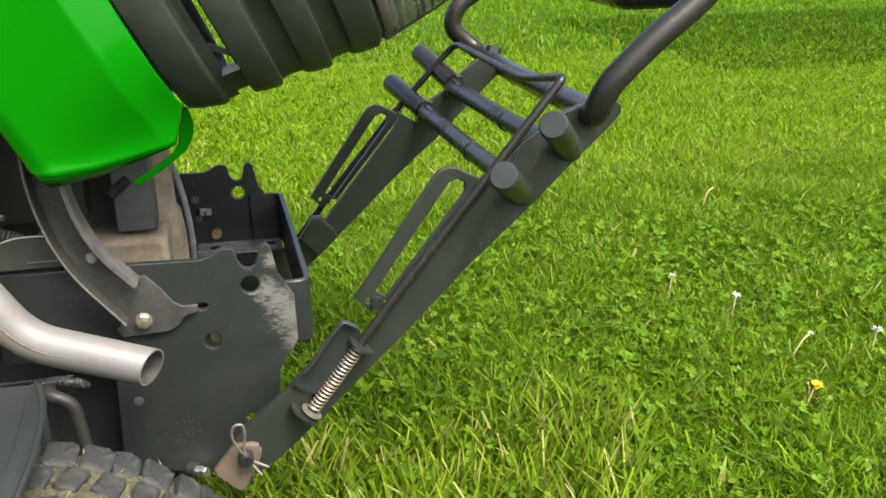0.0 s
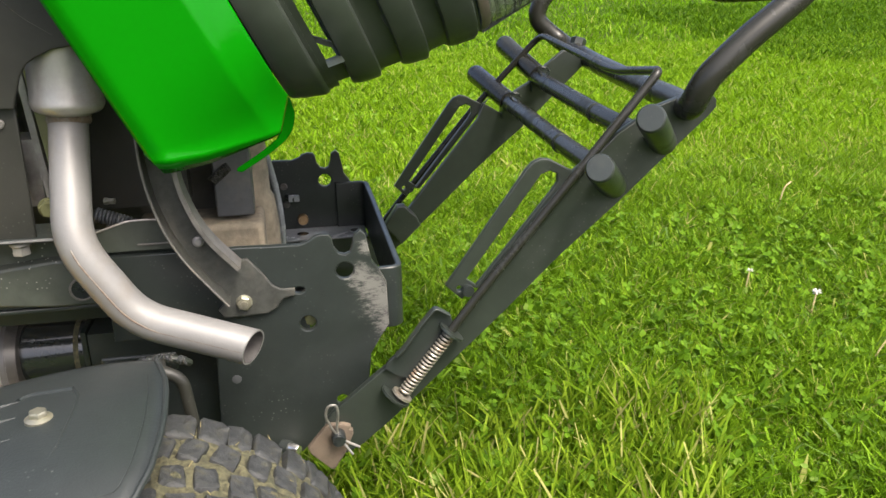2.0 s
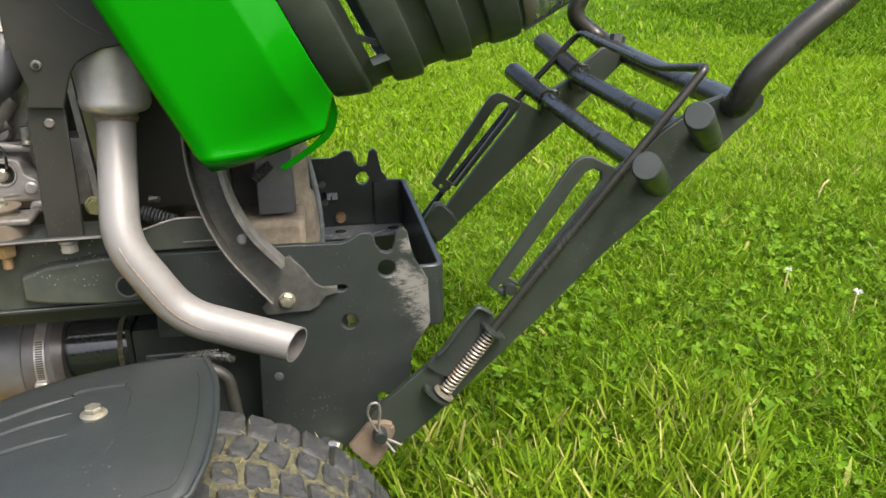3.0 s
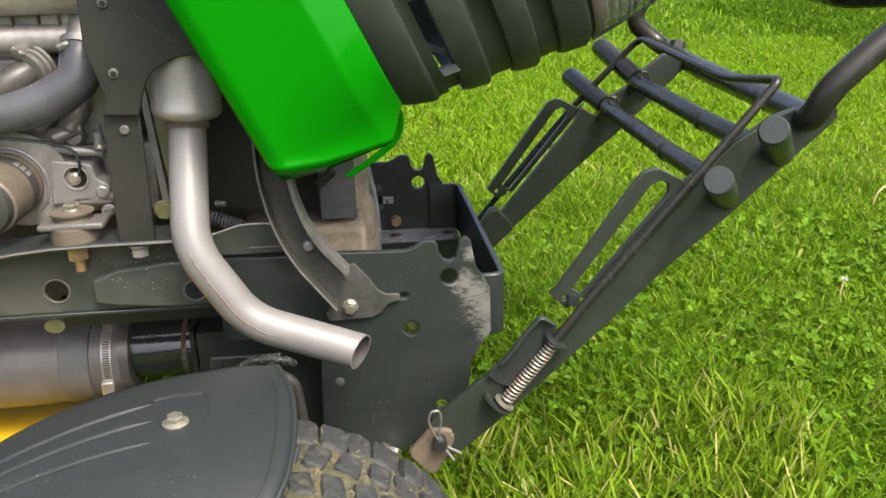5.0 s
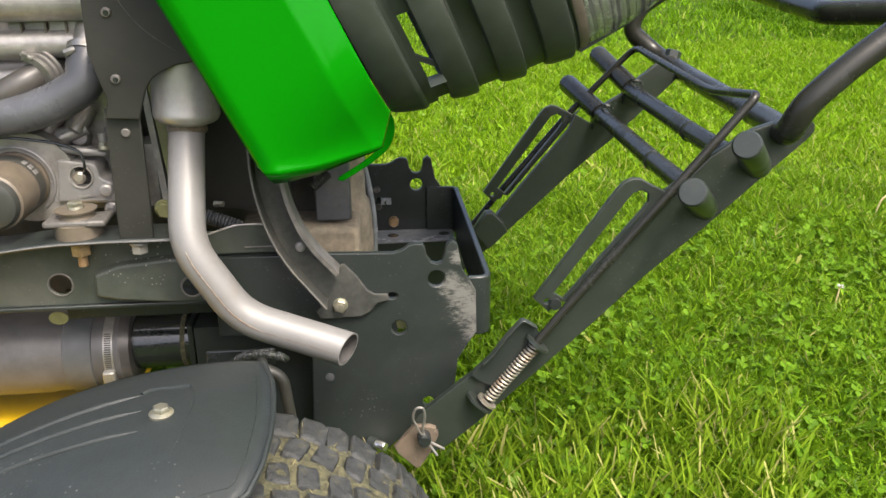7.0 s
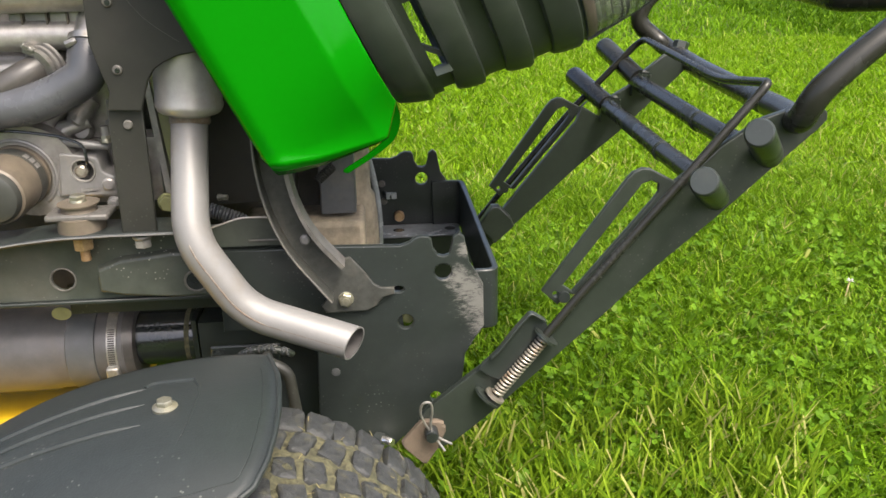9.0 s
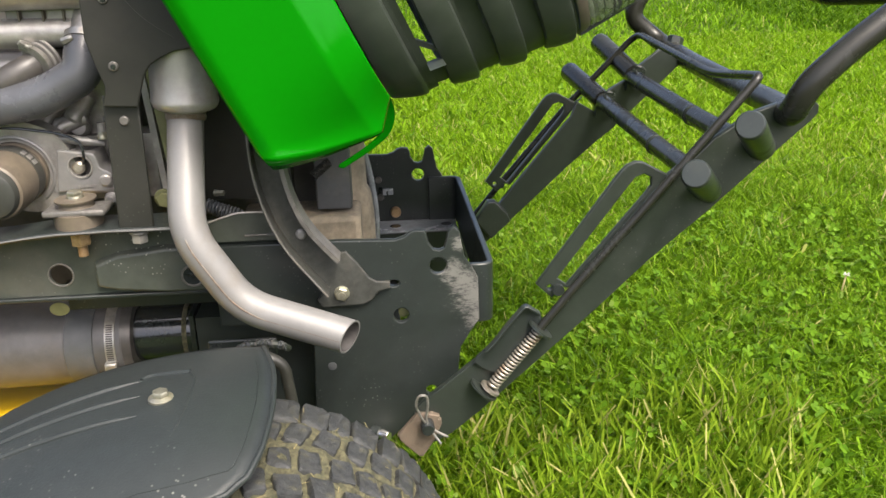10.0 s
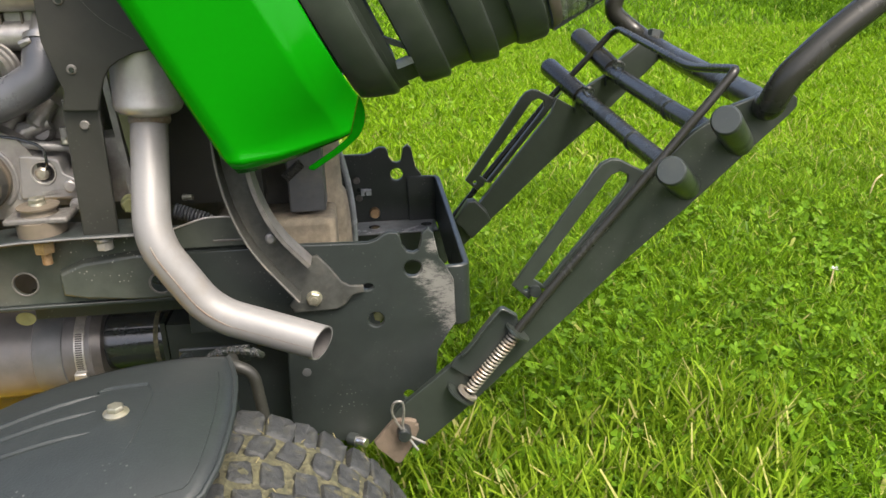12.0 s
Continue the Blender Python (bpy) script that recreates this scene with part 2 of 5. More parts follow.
def plate(name, outline, holes, y0, y1, mat, parent, label="", bevel=0.0012):
    """A flat plate standing in the x-z plane between y0 and y1, cut to an outline, with holes right through it."""
    cu = bpy.data.curves.new(name, "CURVE")
    cu.dimensions, cu.fill_mode = "2D", "BOTH"
    cu.extrude, cu.bevel_depth, cu.bevel_resolution = (y1 - y0) / 2 - bevel, bevel, 1
    cu.offset = -bevel
    for loop in [outline] + list(holes):
        sp = cu.splines.new("POLY")
        sp.points.add(len(loop) - 1)
        for q, (x, z) in zip(sp.points, loop):
            q.co = (x, z, 0, 1)
        sp.use_cyclic_u = True
    tmp = bpy.data.objects.new(name, cu)
    me = bpy.data.meshes.new_from_object(tmp)
    bpy.data.objects.remove(tmp)
    bpy.data.curves.remove(cu)
    me.transform(Matrix.Translation((0, (y0 + y1) / 2, 0)) @ Matrix.Rotation(radians(90), 4, "X"))
    return link_mesh(name, me, mat, parent, label)


def rounded(points, radius, steps=6, closed=False):
    """A polyline with its corners rounded."""
    pts = [Vector(p) for p in points]
    n = len(pts)
    out = []
    for i, p in enumerate(pts):
        if not closed and i in (0, n - 1):
            out.append(p)
            continue
        a, b = pts[i - 1] - p, pts[(i + 1) % n] - p
        r = radius[i] if isinstance(radius, (list, tuple)) else radius
        d = min(r, a.length * 0.49, b.length * 0.49)
        s, e = p + a.normalized() * d, p + b.normalized() * d
        for k in range(steps + 1):
            t = k / steps
            out.append(s * (1 - t) ** 2 + p * 2 * t * (1 - t) + e * t * t)
    return out


def sweep(points, radius, sides=16, caps=True, wall=0.0, closed=False):
    """A round bar or pipe along points. wall: thickness of a pipe with open ends. radius: one, or one a point."""
    pts = [Vector(p) for p in points]
    n = len(pts)
    rad = radius if isinstance(radius, (list, tuple)) else [radius] * n
    bm = bmesh.new()
    rings = []
    normal = None
    for i, p in enumerate(pts):
        a = pts[i - 1] if (i > 0 or closed) else p
        b = pts[(i + 1) % n] if (i < n - 1 or closed) else p
        tan = (b - a).normalized()
        if normal is None:
            normal = tan.orthogonal().normalized()
        normal = (normal - tan * normal.dot(tan)).normalized()
        side = tan.cross(normal)
        rings.append((p, normal.copy(), side, rad[i]))

    def tube(shrink):
        out = []
        for p, u, v, r in rings:
            out.append([bm.verts.new(p + (u * math.cos(w) + v * math.sin(w)) * (r - shrink)) for w in (2 * math.pi * k / sides for k in range(sides))])
        for i in range(n if closed else n - 1):
            a, b = out[i], out[(i + 1) % n]
            for k in range(sides):
                bm.faces.new((a[k], a[(k + 1) % sides], b[(k + 1) % sides], b[k]))
        return out

    outer = tube(0)
    if wall:
        inner = tube(wall)
        for i in (0, -1):
            for k in range(sides):
                bm.faces.new((outer[i][k], outer[i][(k + 1) % sides], inner[i][(k + 1) % sides], inner[i][k]))
    elif caps and not closed:
        bm.faces.new(outer[0])
        bm.faces.new(outer[-1])
    return bm


def lathe(profile, at, axis, sides=24):
    """A turned body: profile rows of (distance along the axis, radius)."""
    at, axis = Vector(at), Vector(axis).normalized()
    u = axis.orthogonal().normalized()
    v = axis.cross(u)
    bm = bmesh.new()
    rings = []
    for d, r in profile:
        c = at + axis * d
        rings.append([bm.verts.new(c + (u * math.cos(w) + v * math.sin(w)) * r) for w in (2 * math.pi * k / sides for k in range(sides))])
    for a, b in zip(rings, rings[1:]):
        for k in range(sides):
            bm.faces.new((a[k], a[(k + 1) % sides], b[(k + 1) % sides], b[k]))
    bm.faces.new(rings[0])
    bm.faces.new(rings[-1])
    return bm


def hex_bolt(name, at, axis, across, flange, height, mat, parent, label="", stud=0.0):
    """A flanged hex bolt or nut seated at a point, its head along axis."""
    at, axis = Vector(at), Vector(axis).normalized()
    bm = lathe([(-0.001, flange / 2), (0.0012, flange / 2), (0.0028, across * 0.56)], at, axis, 20)
    r = across / math.sqrt(3)
    h = lathe([(0.002, r), (height - 0.001, r), (height, r * 0.86)], at, axis, 6)
    if stud:
        s = lathe([(height - 0.001, across * 0.28), (height + stud, across * 0.28)], at, axis, 12)
        join(h, s)
    join(bm, h)
    return part(name, bm, mat, parent, label)


def join(bm, other):
    me = bpy.data.meshes.new("tmp")
    other.to_mesh(me)
    other.free()
    bm.from_mesh(me)
    bpy.data.meshes.remove(me)
    return bm


def strip(points, across, thickness):
    """A bent flat strip: points along it, the direction of its width and its thickness."""
    pts = [Vector(p) for p in points]
    w = Vector(across)
    bm = bmesh.new()
    rows = []
    for i, p in enumerate(pts):
        tan = (pts[min(i + 1, len(pts) - 1)] - pts[max(i - 1, 0)]).normalized()
        nrm = tan.cross(w).normalized() * thickness / 2
        rows.append([bm.verts.new(q) for q in (p - w / 2 - nrm, p + w / 2 - nrm, p + w / 2 + nrm, p - w / 2 + nrm)])
    for a, b in zip(rows, rows[1:]):
        for k in range(4):
            bm.faces.new((a[k], a[(k + 1) % 4], b[(k + 1) % 4], b[k]))
    bm.faces.new(rows[0])
    bm.faces.new(rows[-1])
    return bm


def helix(start, end, radius, wire, turns, sides=8):
    a, b = Vector(start), Vector(end)
    axis = (b - a).normalized()
    u = axis.orthogonal().normalized()
    v = axis.cross(u)
    n = int(turns * 16)
    return sweep([a.lerp(b, i / n) + (u * math.cos(i * 2 * math.pi / 16) + v * math.sin(i * 2 * math.pi / 16)) * radius for i in range(n + 1)], wire, sides)


CENTRE = 0.871      # y of the tractor's middle plane

# ---------------------------------------------------------------- ground
def ground_z(x, y):
    return 0.012 + 0.045 * max(min(y, 6.0) - 0.8, -0.6)


def build_ground():
    bm = bmesh.new()
    xs = [-60, -20, -8, -3, -1.5, -0.7, 0, 0.7, 1.5, 2.5, 4, 8, 20, 60]
    ys = [-60, -20, -6, -2, -0.5, 0.2, 0.8, 1.4, 2.2, 3.2, 4.5, 6, 10, 20, 40, 120]
    grid = [[bm.verts.new((x, y, ground_z(x, y))) for x in xs] for y in ys]
    for a, b in zip(grid, grid[1:]):
        for k in range(len(xs) - 1):
            bm.faces.new((a[k], a[k + 1], b[k + 1], b[k]))
    ob = part("ground", bm, SOIL)
    tagged(ob, "mown green lawn with clover and thatch", "lawn", kind="structure")
    return ob


build_ground()


def scatter(rng, count, x0, x1, y0, y1):
    """Points of the lawn inside the wedge that the open side of the tractor shows."""
    y = np.sqrt(rng.uniform(y0 * y0, y1 * y1, count))
    w = rng.uniform(0, 1, count)
    x = (x0 * y - 0.05) + w * ((x1 - x0) * y + 0.2)
    z = 0.012 + 0.045 * np.clip(np.minimum(y, 6.0) - 0.8, -0.6, None)
    return x, y, z


def blades(name, mat, count, seed, reach, tall, wide, lean, label):
    rng = np.random.default_rng(seed)
    if len(reach) == 5:
        x, y = rng.uniform(reach[0], reach[1], count), rng.uniform(reach[2], reach[3], count)
        z = 0.012 + 0.045 * np.clip(np.minimum(y, 6.0) - 0.8, -0.6, None)
    else:
        x, y, z = scatter(rng, count, *reach)
    clump = np.sin(x * 9.1 + 1.7 * np.sin(y * 7.3)) * np.cos(y * 8.3 + 2.1 * np.sin(x * 5.9))
    h = rng.uniform(tall[0], tall[1], count) * (1 + 0.25 * clump)
    a, turn = rng.uniform(0, 2 * np.pi, count), rng.uniform(0, 2 * np.pi, count)
    ln = h * rng.uniform(lean[0], lean[1], count)
    w = rng.uniform(wide[0], wide[1], count)
    dx, dy = np.cos(a), np.sin(a)
    sx, sy = np.cos(turn), np.sin(turn)
    v = np.empty((count, 6, 3))
    for k, (f, width) in enumerate(((0, -0.5), (0, 0.5), (0.55, 0.42), (0.55, -0.42))):
        bend = f * f * ln
        v[:, k, 0], v[:, k, 1], v[:, k, 2] = x + dx * bend + sx * w * width, y + dy * bend + sy * w * width, z + h * f
    tip = z + h * np.sqrt(np.clip(1 - 0.3 * (ln / h) ** 2, 0.1, 1))
    blunt = np.where(rng.uniform(0, 1, count) < 0.5, 0.30, 0.06)
    for k, side in ((4, 1), (5, -1)):
        v[:, k, 0], v[:, k, 1], v[:, k, 2] = x + dx * ln + sx * w * blunt * side, y + dy * ln + sy * w * blunt * side, tip
    base = np.arange(count)[:, None] * 6
    loops = np.concatenate([base + [0, 1, 2, 3], base + [3, 2, 4, 5]], axis=1).ravel()
    me = bpy.data.meshes.new(name)
    me.vertices.add(count * 6)
    me.vertices.foreach_set("co", v.ravel())
    me.loops.add(len(loops))
    me.loops.foreach_set("vertex_index", loops)
    me.polygons.add(count * 2)
    starts = np.arange(count * 2) * 4
    me.polygons.foreach_set("loop_start", starts)
    me.update()
    me.validate()
    ob = link_mesh(name, me, mat, None, "", False)
    return tagged(ob, label, "grass", kind="stuff")


def clover(name, mat, count, seed, reach, label):
    rng = np.random.default_rng(seed)
    x, y, z = scatter(rng, count * 3, *reach)
    keep = (np.sin(x * 6.3 + 2 * np.sin(y * 4.1)) * np.cos(y * 5.7 + x * 2.2) + rng.uniform(-1.6, 1.6, count * 3)) > 0.1
    x, y, z = x[keep][:count], y[keep][:count], z[keep][:count]
    count = len(x)
    h = rng.uniform(0.016, 0.043, count)
    turn = rng.uniform(0, 2 * np.pi, count)
    size = rng.uniform(0.0045, 0.0105, count)
    tx, ty = rng.normal(0, 0.5, count), rng.normal(-0.1, 0.5, count)
    shape = [(0.0, 0.0), (0.32, 0.40), (0.76, 0.52), (1.02, 0.26), (0.97, 0.0), (1.02, -0.26), (0.76, -0.52), (0.32, -0.40)]
    v = np.empty((count, 3, 8, 3))
    for leaf in range(3):
        c, s = np.cos(turn + leaf * 2.094), np.sin(turn + leaf * 2.094)
        for k, (p, q) in enumerate(shape):
            lx, ly = (p * c - q * s) * size, (p * s + q * c) * size
            v[:, leaf, k, 0], v[:, leaf, k, 1] = x + lx, y + ly
            v[:, leaf, k, 2] = z + h + lx * tx + ly * ty + abs(q) * size * 0.35
    nv = count * 24
    me = bpy.data.meshes.new(name)
    me.vertices.add(nv)
    me.vertices.foreach_set("co", v.ravel())
    base = np.arange(count * 3)[:, None] * 8
    loops = np.concatenate([base + [0, 1, 2, 3], base + [0, 3, 4, 5], base + [0, 5, 6, 7]], axis=1).ravel()
    me.loops.add(len(loops))
    me.loops.foreach_set("vertex_index", loops)
    me.polygons.add(count * 9)
    me.polygons.foreach_set("loop_start", np.arange(count * 9) * 4)
    me.update()
    me.validate()
    return tagged(link_mesh(name, me, mat, None, "", False), label, "clover", kind="stuff")


blades("lawn_grass", GRASS, 205000, 3, (-0.40, 1.05, 0.35, 1.9), (0.016, 0.046), (0.0014, 0.0040), (0.2, 1.1), "short mown lawn grass, mixed green blades")
blades("lawn_grass_behind", GRASS_SUNLIT, 190000, 4, (-0.45, 1.05, 1.55, 4.0), (0.018, 0.038), (0.0022, 0.0048), (0.3, 1.1), "mown lawn grass further off, its green brightened for sunlight")
blades("far_grass", FAR_GRASS, 220000, 5, (-0.45, 1.05, 4.0, 16.0), (0.018, 0.036), (0.005, 0.011), (0.4, 1.1), "distant mown lawn, bright green")
blades("straw_bits", GRASS_DRY, 4500, 11, (-0.1, 1.05, 0.62, 2.6), (0.008, 0.022), (0.0012, 0.0026), (0.3, 1.8), "scattered dry straw-coloured blades")
clover("clover_patch", CLOVER, 6200, 6, (-0.3, 1.05, 0.45, 1.6), "low green clover leaves among the grass")
blades("tall_grass", GRASS_PALE, 2300, 8, (-0.06, 0.42, 0.58, 0.92), (0.045, 0.085), (0.0022, 0.0050), (0.15, 0.7), "longer pale grass blades standing beside the wheel")
blades("pale_grass", GRASS_PALE, 10500, 12, (-0.1, 1.05, 0.8, 2.2), (0.022, 0.056), (0.0016, 0.0036), (0.2, 0.9), "pale upright grass blades scattered in the lawn")
blades("coarse_grass", GRASS_BLUE, 5200, 13, (-0.1, 1.05, 0.55, 2.0), (0.020, 0.052), (0.0022, 0.0052), (0.4, 1.5), "coarse blue-green grass blades lying over")
blades("lawn_around", GRASS, 45000, 9, (-3.2, 4.2, -2.0, 5.0, 0), (0.022, 0.05), (0.005, 0.010), (0.3, 1.1), "mown lawn all round the tractor")
blades("shaded_turf", GRASS_SHADE, 26000, 14, (2.2, 5.6, 3.3, 5.4, 0), (0.030, 0.055), (0.005, 0.010), (0.3, 1.0), "strip of longer turf across the lawn, its green darkened for shade")
clover("clover_patch_behind", CLOVER, 1500, 7, (-0.3, 1.05, 1.6, 3.6), "green clover leaves in the lawn beyond")

# ---------------------------------------------------------------- tractor
tractor = thing("garden_tractor", "green garden tractor with its hood tipped forward, black frame", "tractor")


def worn_paint(name, spots):
    """Black chassis paint scraped to grey metal around given places (x, z, radius)."""
    m = FRAME_BLACK.copy()
    m.name = name
    n, l = m.node_tree.nodes, m.node_tree.links
    p = n["Principled BSDF"]
    old = p.inputs["Base Color"].links[0].from_socket
    co = n.new("ShaderNodeTexCoord").outputs["Object"]
    wob = n.new("ShaderNodeTexNoise")
    wob.inputs["Scale"].default_value, wob.inputs["Detail"].default_value, wob.inputs["Roughness"].default_value = 290, 10, 0.85
    streak = n.new("ShaderNodeMapping")
    streak.inputs["Scale"].default_value = (0.35, 1, 1)
    streak.inputs["Rotation"].default_value = (0, 0.5, 0)
    l.new(co, streak.inputs[0])
    l.new(streak.outputs[0], wob.inputs["Vector"])
    total = None
    for x, z, r in spots:
        d = n.new("ShaderNodeVectorMath")
        d.operation = "DISTANCE"
        d.inputs[1].default_value = (x, 0.7, z)
        l.new(co, d.inputs[0])
        a = n.new("ShaderNodeMapRange")
        a.inputs["From Min"].default_value, a.inputs["From Max"].default_value = r * 1.15, 0.0
        l.new(d.outputs["Value"], a.inputs[0])
        if total:
            mx = n.new("ShaderNodeMath")
            mx.operation = "MAXIMUM"
            l.new(total, mx.inputs[0])
            l.new(a.outputs[0], mx.inputs[1])
            total = mx.outputs[0]
        else:
            total = a.outputs[0]
    spread = n.new("ShaderNodeMapRange")
    spread.inputs["From Min"].default_value, spread.inputs["From Max"].default_value = 0.32, 0.68
    spread.inputs["To Min"].default_value, spread.inputs["To Max"].default_value = -0.15, 1.15
    spread.clamp = False
    l.new(wob.outputs["Fac"], spread.inputs[0])
    s = n.new("ShaderNodeMath")
    s.operation = "ADD"
    l.new(total, s.inputs[0])
    l.new(spread.outputs[0], s.inputs[1])
    r2 = n.new("ShaderNodeMapRange")
    r2.inputs["From Min"].default_value, r2.inputs["From Max"].default_value = 0.90, 1.30
    l.new(s.outputs[0], r2.inputs[0])
    mixc = n.new("ShaderNodeMix")
    mixc.data_type = "RGBA"
    l.new(r2.outputs[0], mixc.inputs[0])
    l.new(old, mixc.inputs[6])
    mixc.inputs[7].default_value = (0.140, 0.138, 0.126, 1)
    l.new(mixc.outputs[2], p.inputs["Base Color"])
    return m


WORN = worn_paint("scraped black mount plate", [(0.052, 0.318, 0.034), (0.040, 0.334, 0.026), (0.029, 0.345, 0.020), (0.036, 0.374, 0.012), (0.054, 0.296, 0.022), (0.047, 0.270, 0.009)])

# side plates of the front mount, with hooked ears
mount_outline = [(-0.20, 0.383), (-0.083, 0.383), (-0.026, 0.381), (-0.017, 0.384), (-0.012, 0.388), (-0.006, 0.390), (0.002, 0.389), (0.0045, 0.385),
                 (0.006, 0.376), (0.0105, 0.3695), (0.016, 0.368), (0.021, 0.370), (0.0235, 0.378), (0.025, 0.387), (0.031, 0.3915), (0.036, 0.387),
                 (0.038, 0.375), (0.041, 0.360), (0.047, 0.351), (0.054, 0.337), (0.055, 0.292), (0.047, 0.280), (0.036, 0.262), (0.033, 0.235),
                 (0.018, 0.203), (-0.004, 0.181), (-0.030, 0.168), (-0.038, 0.1595), (-0.050, 0.160), (-0.085, 0.174), (-0.115, 0.193), (-0.111, 0.287), (-0.125, 0.300), (-0.20, 0.300)]
mount_holes = [circle(0.015, 0.352, 0.0085), circle(-0.029, 0.336, 0.0035, 10, 1.6), circle(-0.023, 0.301, 0.0078), circle(0.005, 0.214, 0.0058, 14)]
plate("mount_plate", mount_outline, mount_holes, 0.700, 0.707, WORN, tractor, "black steel side plate with hooked ears, scraped to bare metal")
plate("mount_plate", mount_outline, mount_holes[:1], 2 * CENTRE - 0.707, 2 * CENTRE - 0.700, FRAME_BLACK, tractor, "black steel side plate with hooked ears")
soften(part("front_crossbar", strip(rounded([(0.046, 0.7105, 0.317), (0.0685, 0.7105, 0.317), (0.0685, 1.0315, 0.317), (0.028, 1.0315, 0.317)], 0.012), (0, 0, 0.064), 0.0062),
            FRAME_BLACK, tractor, "black bent steel front crossbar with rounded corners"), 0.0015)
ab = part("cross_angle", box(-0.042, 0.064, 0.985, 1.034, 0.284, 0.2885), SATIN, tractor, "pressed steel angle with two round slots")
soften(ab, 0.001)
part("angle_lip", box(-0.042, 0.064, 0.981, 0.986, 0.245, 0.2875), FRAME_BLACK, ab)
for x in (-0.019, 0.050):
    part("slot_hole", lathe([(0, 0.0075), (0.0012, 0.0075)], (x, 1.008, 0.2880), (0, 0, 1), 16), GLASSY, ab)
    part("slot_rim", sweep([(x + 0.0078 * math.cos(k * math.pi / 10), 1.008 + 0.0078 * math.sin(k * math.pi / 10), 0.2886) for k in range(20)], 0.0007, 6, closed=True), SATIN, ab)
part("dimple", lathe([(0, 0.0045), (0.0006, 0.0045), (0.001, 0.0030)], (-0.095, 0.7002, 0.249), (0, -1, 0), 16), RELAY, tractor, "small punched dimple")
part("floor_plate", box(-0.10, -0.032, 0.712, 0.985, 0.205, 0.211), FRAME_BLACK, tractor)
part("lower_crossbar", box(-0.06, -0.02, 0.708, 1.034, 0.175, 0.20), FRAME_BLACK, tractor)
part("pivot_bush", lathe([(0, 0.0052), (0.012, 0.0052), (0.0132, 0.0045)], (-0.052, 0.694, 0.1700), (0.75, -0.6, 0.05), 18), CHROME, tractor, "bright worn steel bush")
part("bush_collar", lathe([(0, 0.0068), (0.010, 0.0068)], (-0.058, 0.699, 0.1695), (0.75, -0.6, 0.05), 18), FRAME_BLACK, tractor)
hex_bolt("plate_bolt", (-0.080, 0.697, 0.331), (0, -1, 0), 0.0125, 0.0205, 0.008, ZINC, tractor, "yellow zinc-plated flange bolt", 0.002)
part("bolt_end", lathe([(0, 0.0072), (0.006, 0.0072), (0.008, 0.006)], (-0.0173, 1.0345, 0.3012), (0, -1, 0.0), 18), BRASSY, tractor, "rusty round bolt end")
part("bolt_inside", lathe([(0, 0.006), (0.010, 0.006), (0.011, 0.004)], (-0.020, 0.724, 0.298), (0, -1, 0), 6), OLIVE, tractor, "bolt behind the plate hole")
part("stud", lathe([(0, 0.0032), (0.022, 0.0032)], (-0.036, 1.034, 0.334), (0.5, -1, 0), 12), FRAME_BLACK, tractor)
soften(part("stud_clip", box(-0.034, -0.020, 1.014, 1.020, 0.331, 0.3395), SATIN, tractor), 0.001)
part("cable", sweep(rounded([(-0.066, 0.94, 0.455), (-0.0516, 0.95, 0.3936), (-0.0459, 0.95, 0.3597), (-0.043, 0.95, 0.3198), (-0.0454, 0.95, 0.27)], 0.03), 0.0038, 10), SATIN, tractor, "black cable running down")
for x, z in ((-0.039, 0.3472), (-0.037, 0.3225)):
    part("rivet", lathe([(0, 0.0050), (0.003, 0.0042)], (x, 1.034, z), (0, -1, 0), 10), DULL, tractor)

# chassis rail
rail = plate("frame_rail", [(-1.1, 0.335), (-0.115, 0.335), (-0.115, 0.404), (-0.33, 0.404), (-0.40, 0.398), (-1.1, 0.397)], [circle(-0.3475, 0.3565, 0.0112, 24), circle(-0.455, 0.352, 0.0112, 24), circle(-0.415, 0.366, 0.004, 12)], 0.716, 0.721, FRAME_DUSTY, tractor, "black pressed-steel chassis rail with a turned-out top flange")
flange_line = [(-1.1, 0.398), (-0.46, 0.398), (-0.39, 0.4005), (-0.362, 0.4040), (-0.335, 0.4062), (-0.29, 0.4072), (-0.212, 0.4066)]
soften(part("rail_flange", strip([(x, 0.712, z) for x, z in flange_line], (0, 0.046, 0), 0.004), FRAME_BLACK, rail, "rail flange with a worn bright edge"), 0.001)
part("flange_edge", strip([(x, 0.6886, z + 0.0004) for x, z in flange_line], (0, 0.0014, 0), 0.0012), STEEL, rail, "bare worn metal edge")
soften(part("lower_flange", box(-1.1, -0.20, 0.712, 0.721, 0.331, 0.335), FRAME_BLACK, rail), 0.001)
bm = bmesh.new()
rows = []
for x, top, low_, shift in ((-0.318, 0.372, 0.340, 0.006), (-0.290, 0.381, 0.335, 0), (-0.245, 0.386, 0.331, 0), (-0.115, 0.386, 0.331, 0)):
    rows.append([bm.verts.new((x + (shift if 0 < k < 3 else 0), y, z)) for k, (y, z) in enumerate(((0.730, top + 0.003), (0.709, top - 0.006), (0.707, low_ + 0.006), (0.730, low_)))])
for a, b in zip(rows, rows[1:]):
    for k in range(3):
        bm.faces.new((a[k], a[k + 1], b[k + 1], b[k]))
bm.faces.new(rows[0])
bm.faces.new(rows[-1])
# The paler dusty paint also stands in for the swelling's brown-grey sheen.
soften(part("rail_swell", bm, FRAME_DUSTY, rail, "pressed swelling of the rail"), 0.002, 3)
part("hole_rim", sweep([(-0.3475 + 0.0114 * math.cos(a * math.pi / 12), 0.7158, 0.3565 + 0.0114 * math.sin(a * math.pi / 12)) for a in range(24)], 0.0010, 6, closed=True), DULL, rail)
